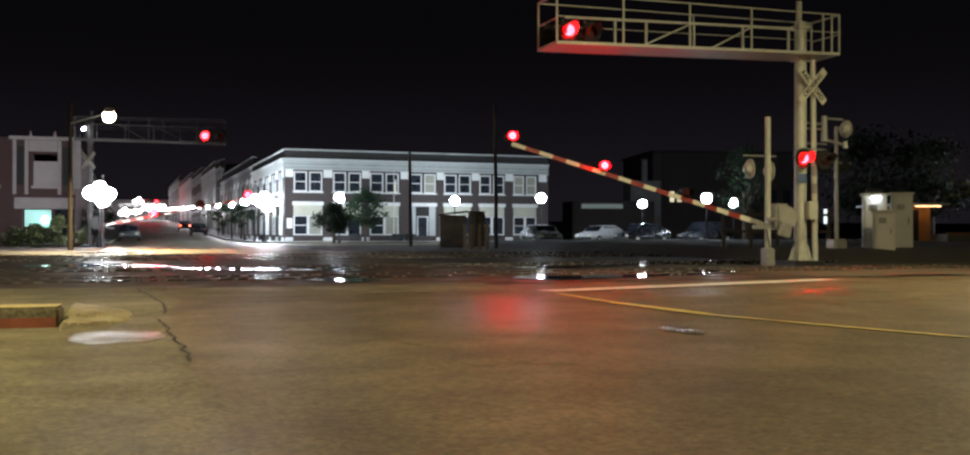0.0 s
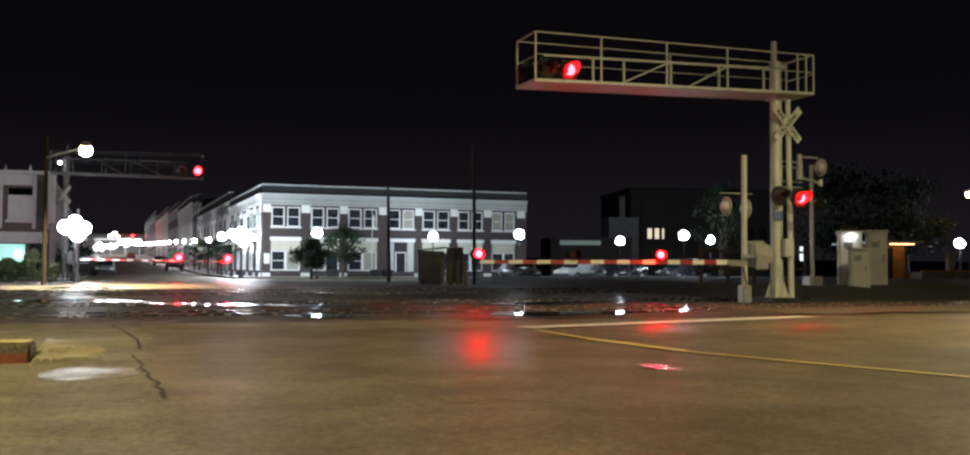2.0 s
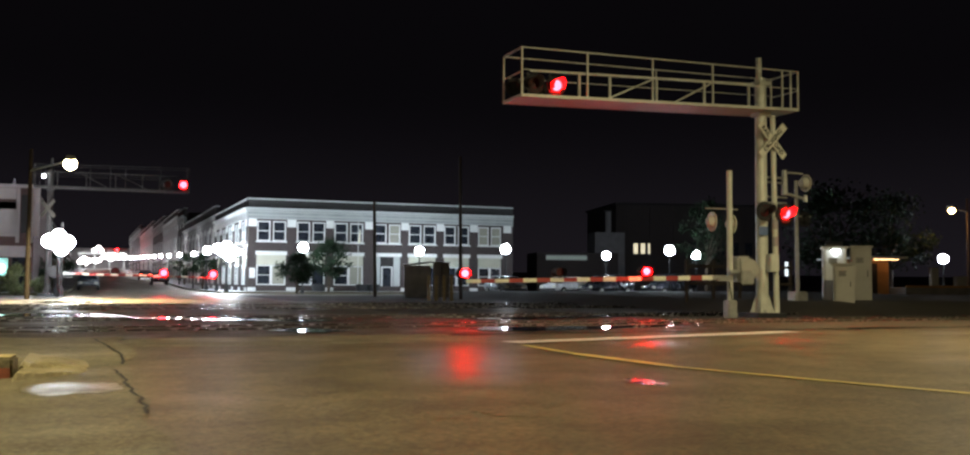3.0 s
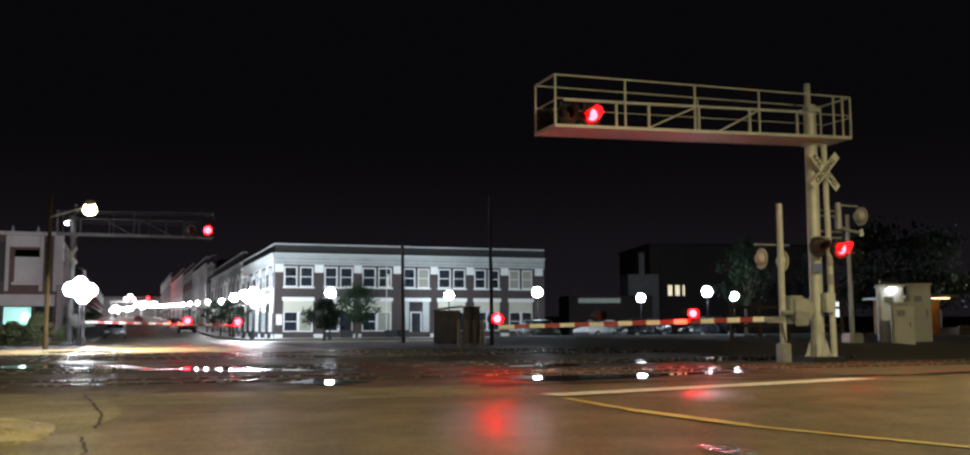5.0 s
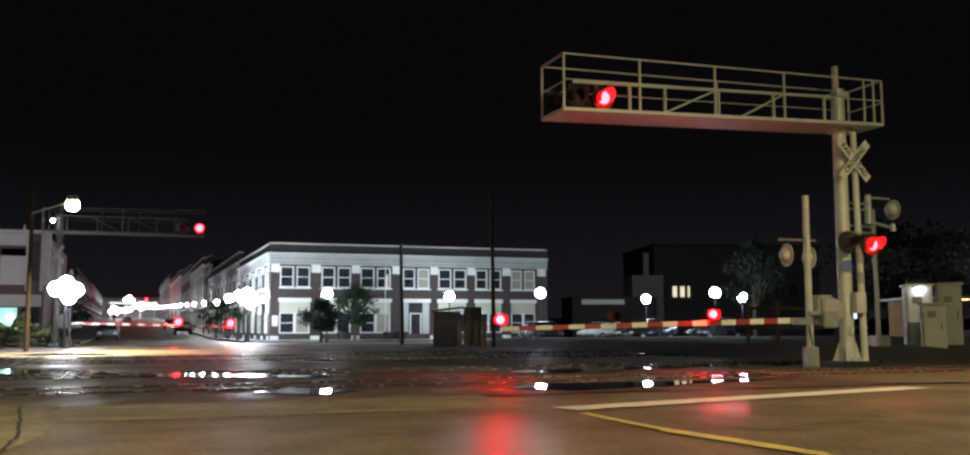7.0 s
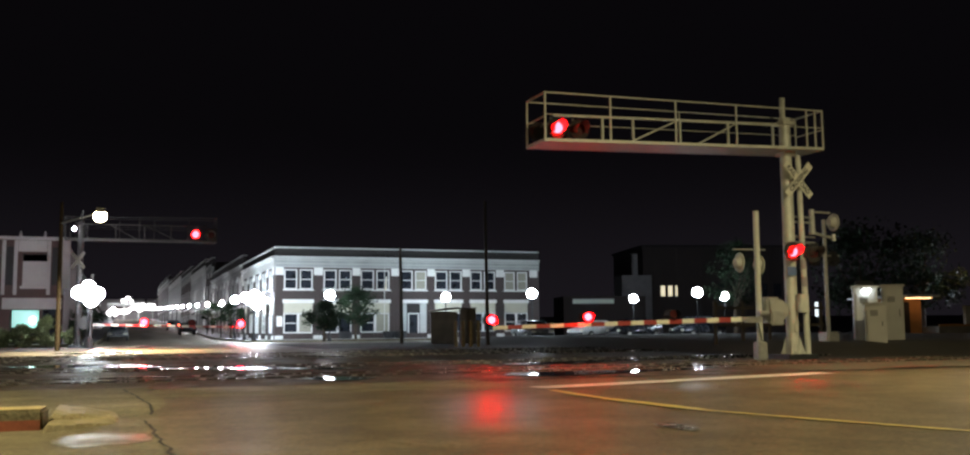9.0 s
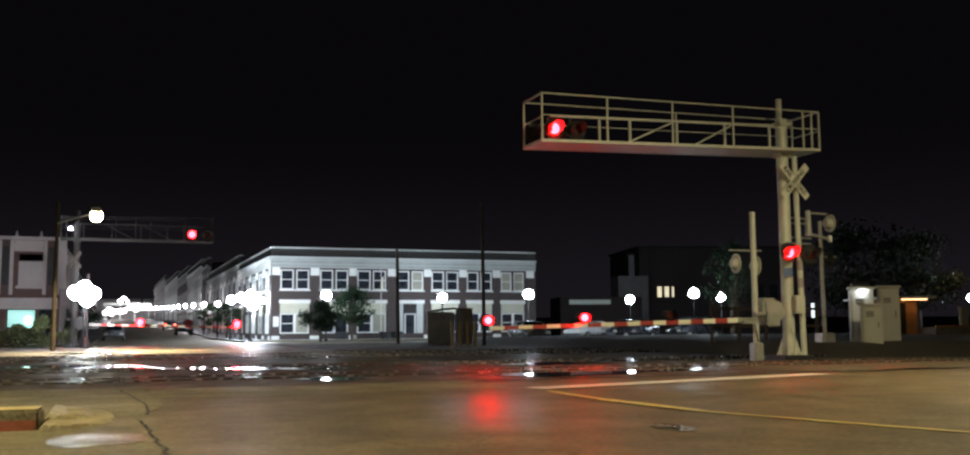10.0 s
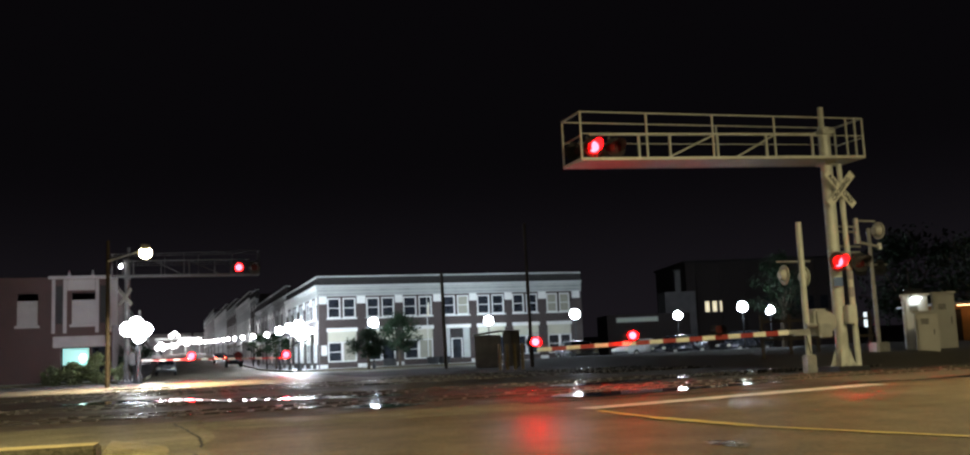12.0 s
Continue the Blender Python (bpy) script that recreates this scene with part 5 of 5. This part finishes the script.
# ---- vehicles ----
def car(at, turn, paint, label, tail=False, tall=0.0):
    t = thing("parked_car", pose(*at, 0, 0, turn), label, "car", "parked cars")
    L, W = 4.5, 0.88
    side = [(-2.25, 0.35), (-2.2, 0.72), (-1.35, 0.88), (-0.75, 1.38 + tall), (0.85, 1.42 + tall), (1.7, 0.98 + tall * 0.8), (2.2, 0.9 + tall * 0.5), (2.25, 0.4)]
    bm = B()
    l = [bm.verts.new((x, -W * (0.84 if z > 1.1 else 1), z)) for x, z in side]
    r = [bm.verts.new((x, W * (0.84 if z > 1.1 else 1), z)) for x, z in side]
    bm.faces.new(l)
    bm.faces.new(r[::-1])
    for i in range(len(side)):
        j = (i + 1) % len(side)
        bm.faces.new((l[j], l[i], r[i], r[j]))
    bmesh.ops.recalc_face_normals(bm, faces=bm.faces)
    bmesh.ops.bevel(bm, geom=bm.edges[:], offset=0.06, segments=2, affect="EDGES")
    part("body", bm, paint, t, smooth=True)
    for s in (-1, 1):
        bm = B()
        box(bm, -0.75, 0.9, s * W * 0.88 - 0.02, s * W * 0.88 + 0.02, 0.98, 1.3 + tall)
        part("side_window", bm, GLASS, t)
    bm = B()
    bar(bm, (-1.3, 0, 0.96), (-0.82, 0, 1.34 + tall), 1.35, 0.03)
    part("windscreen", bm, GLASS, t)
    for x in (-1.4, 1.4):
        for s in (-1, 1):
            w = part("wheel", rod(B(), (x, s * 0.72, 0.32), (x, s * 0.92, 0.32), 0.32, seg=20), RUBBER, t)
            part("rim", rod(B(), (x, s * 0.921, 0.32), (x, s * 0.935, 0.32), 0.19, seg=14), GALV, w)
    for s in (-1, 1):
        part("headlight", box(B(), -2.28, -2.2, s * 0.62 - 0.16, s * 0.62 + 0.16, 0.58, 0.72, 0.02), SIGN_WHITE, t)
        part("tail_light", box(B(), 2.19, 2.27, s * 0.68 - 0.12, s * 0.68 + 0.12, 0.68, 0.86, 0.02), TAIL_ON if tail else ARM_RED, t, "glowing red tail light" if tail else "")
    part("bumper", box(B(), -2.32, -2.26, -0.8, 0.8, 0.36, 0.52, 0.02), DARK_STEEL, t)
    return t


car((27.0, 63.5, 0), 85, CAR_GREY, "silver car parked facing the tracks")
car((34.5, 69.0, 0), 25, CAR_WHITE, "white car parked aslant in the lot")
car((37.0, 67.0, 0), 15, CAR_DARK, "dark car parked beside the white one", tall=0.15)
car((42.0, 66.0, 0), 12, CAR_DARK, "dark van parked in the lot", tall=0.3)
car((7.2, 150, rise(150)), -90, CAR_DARK, "dark car at the kerb with tail lights lit", tail=True)
car((7.3, 120, rise(120)), -90, CAR_DARK, "dark car parked along the street")
car((-0.2, 95, 0), 90, CAR_GREY, "silver car parked along the street")
car((-0.2, 108, rise(108)), 90, CAR_WHITE, "pale car parked along the street")


# ---- yard clutter ----
def enclosure():
    t = thing("storage_shed", pose(17.3, 56.0, 0, 0, 0, -17), "dark canvas-sided storage shed", "shed")
    part("body", box(B(), 0, 1.55, 0, 2.2, 0, 1.9, 0.04), TARP, t)
    bm = box(B(), -0.1, 1.65, -0.15, 2.3, 1.91, 1.99, 0.02)
    for v in bm.verts:
        v.co.z += 0.12 * v.co.x
    part("roof", bm, TARP, t)
    u = thing("storage_shed", pose(18.95, 55.5, 0, 0, 0, -17), "tall dark storage box beside the bollards", "shed")
    part("body", box(B(), 0, 0.5, 0, 1.6, 0, 2.05, 0.04), TARP, u)
    part("side", box(B(), 0.51, 0.95, 0.1, 1.6, 0, 2.05, 0.03), TARP, u)
    part("roof", box(B(), -0.06, 1.0, -0.06, 1.66, 2.06, 2.14, 0.02), TARP, u)


enclosure()
b0 = thing("bollard", pose(15.95, 47.4, 0), "faded yellow steel bollard", "bollard", "bollards")
part("post", rod(B(), (0, 0, -0.05), (0, 0, 1.25), 0.09, 0.09, 14), BOLLARD, b0)
part("cap", ball(B(), (0, 0, 1.25), 0.09, 2, 0.5), BOLLARD, b0, smooth=True)
for x, y in ((16.3, 47.3), (16.65, 47.1), (17.0, 46.95)):
    copy_thing(b0, pose(x, y, 0))
for x, y in ((16.8, 77.6), (20.4, 77.5), (21.3, 77.4)):
    p = thing("planter", pose(x, y, 0.13), "dark round planter on the pavement", "planter", "planters")
    part("tub", rod(B(), (0, 0, 0), (0, 0, 0.55), 0.42, 0.55, 16), DARK_STEEL, p)
    part("soil", rod(B(), (0, 0, 0.551), (0, 0, 0.58), 0.48, 0.45, 16), SOIL, p)
sign = thing("lit_sign", pose(32.15, 39.7, 0.35), "small white lit sign on a thin post", "sign")
part("post", rod(B(), (0, 0, -0.1), (0, 0, 1.0), 0.03, 0.03, 8), DARK_STEEL, sign)
part("panel", box(B(), -0.18, 0.18, -0.03, 0.03, 1.0, 1.7, 0.01), glowing("lit_sign_panel", (0.85, 0.95, 1.0), 1.2), sign, "glowing white panel")
fence = thing("platform_fence", pose(20.8, 31.5, 0.35), "low dark rail fence beyond the signal mast", "fence")
for i in range(5):
    part("post", box(B(), i * 1.2 - 0.05, i * 1.2 + 0.05, -0.05, 0.05, -0.1, 1.5), WOOD, fence)
for z in (0.6, 1.25):
    part("rail", box(B(), -0.05, 4.9, -0.09, -0.051, z - 0.05, z + 0.05), WOOD, fence)


# ---- what moves ----
def blink(pair, on_first, switches):
    """The lit lens stands before the dark one while its lamp is on, and behind it while off."""
    glow, m, ahead, behind = pair
    on, off = m @ pose(0, ahead, 0), m @ pose(0, behind, 0)
    state = on_first
    rows = [(0.0, on if state else off)]
    for t in switches:
        late = 0.033 if state else 0.0     # a lamp dims a little after its twin lights
        rows.append((t - 0.067 + late, on if state else off))
        state = not state
        rows.append((t - 0.033 + late, on if state else off))
    rows.append((12.0, on if state else off))
    walk(glow, rows)


def motions():
    switches = sorted([0.48 + 1.074 * k for k in range(11)] + [0.98 + 1.0833 * k for k in range(11)])
    switches = [round(s * FPS) / FPS for s in switches if 0 < s < 11.9]
    for pair in flash_left:
        blink(pair, True, switches)
    for pair in flash_right:
        blink(pair, False, switches)
    for glow, on, off in street_reds:
        walk(glow, [(0.0, on), (7.4, on), (7.5, off), (12.0, off)])
    lift = ((0.0, 16.3), (0.5, 12.5), (1.0, 7.4), (1.5, 2.4), (2.0, 1.1), (2.5, 0.5), (3.2, 0.2), (4.3, 0.0), (12.0, 0.0))
    for arm, at, turn in moving:
        gain = 1.0 if arm is near_arm else 0.8
        walk(arm, [(t, pose(*at, 0, a * gain - 1.4, turn)) for t, a in lift])


motions()
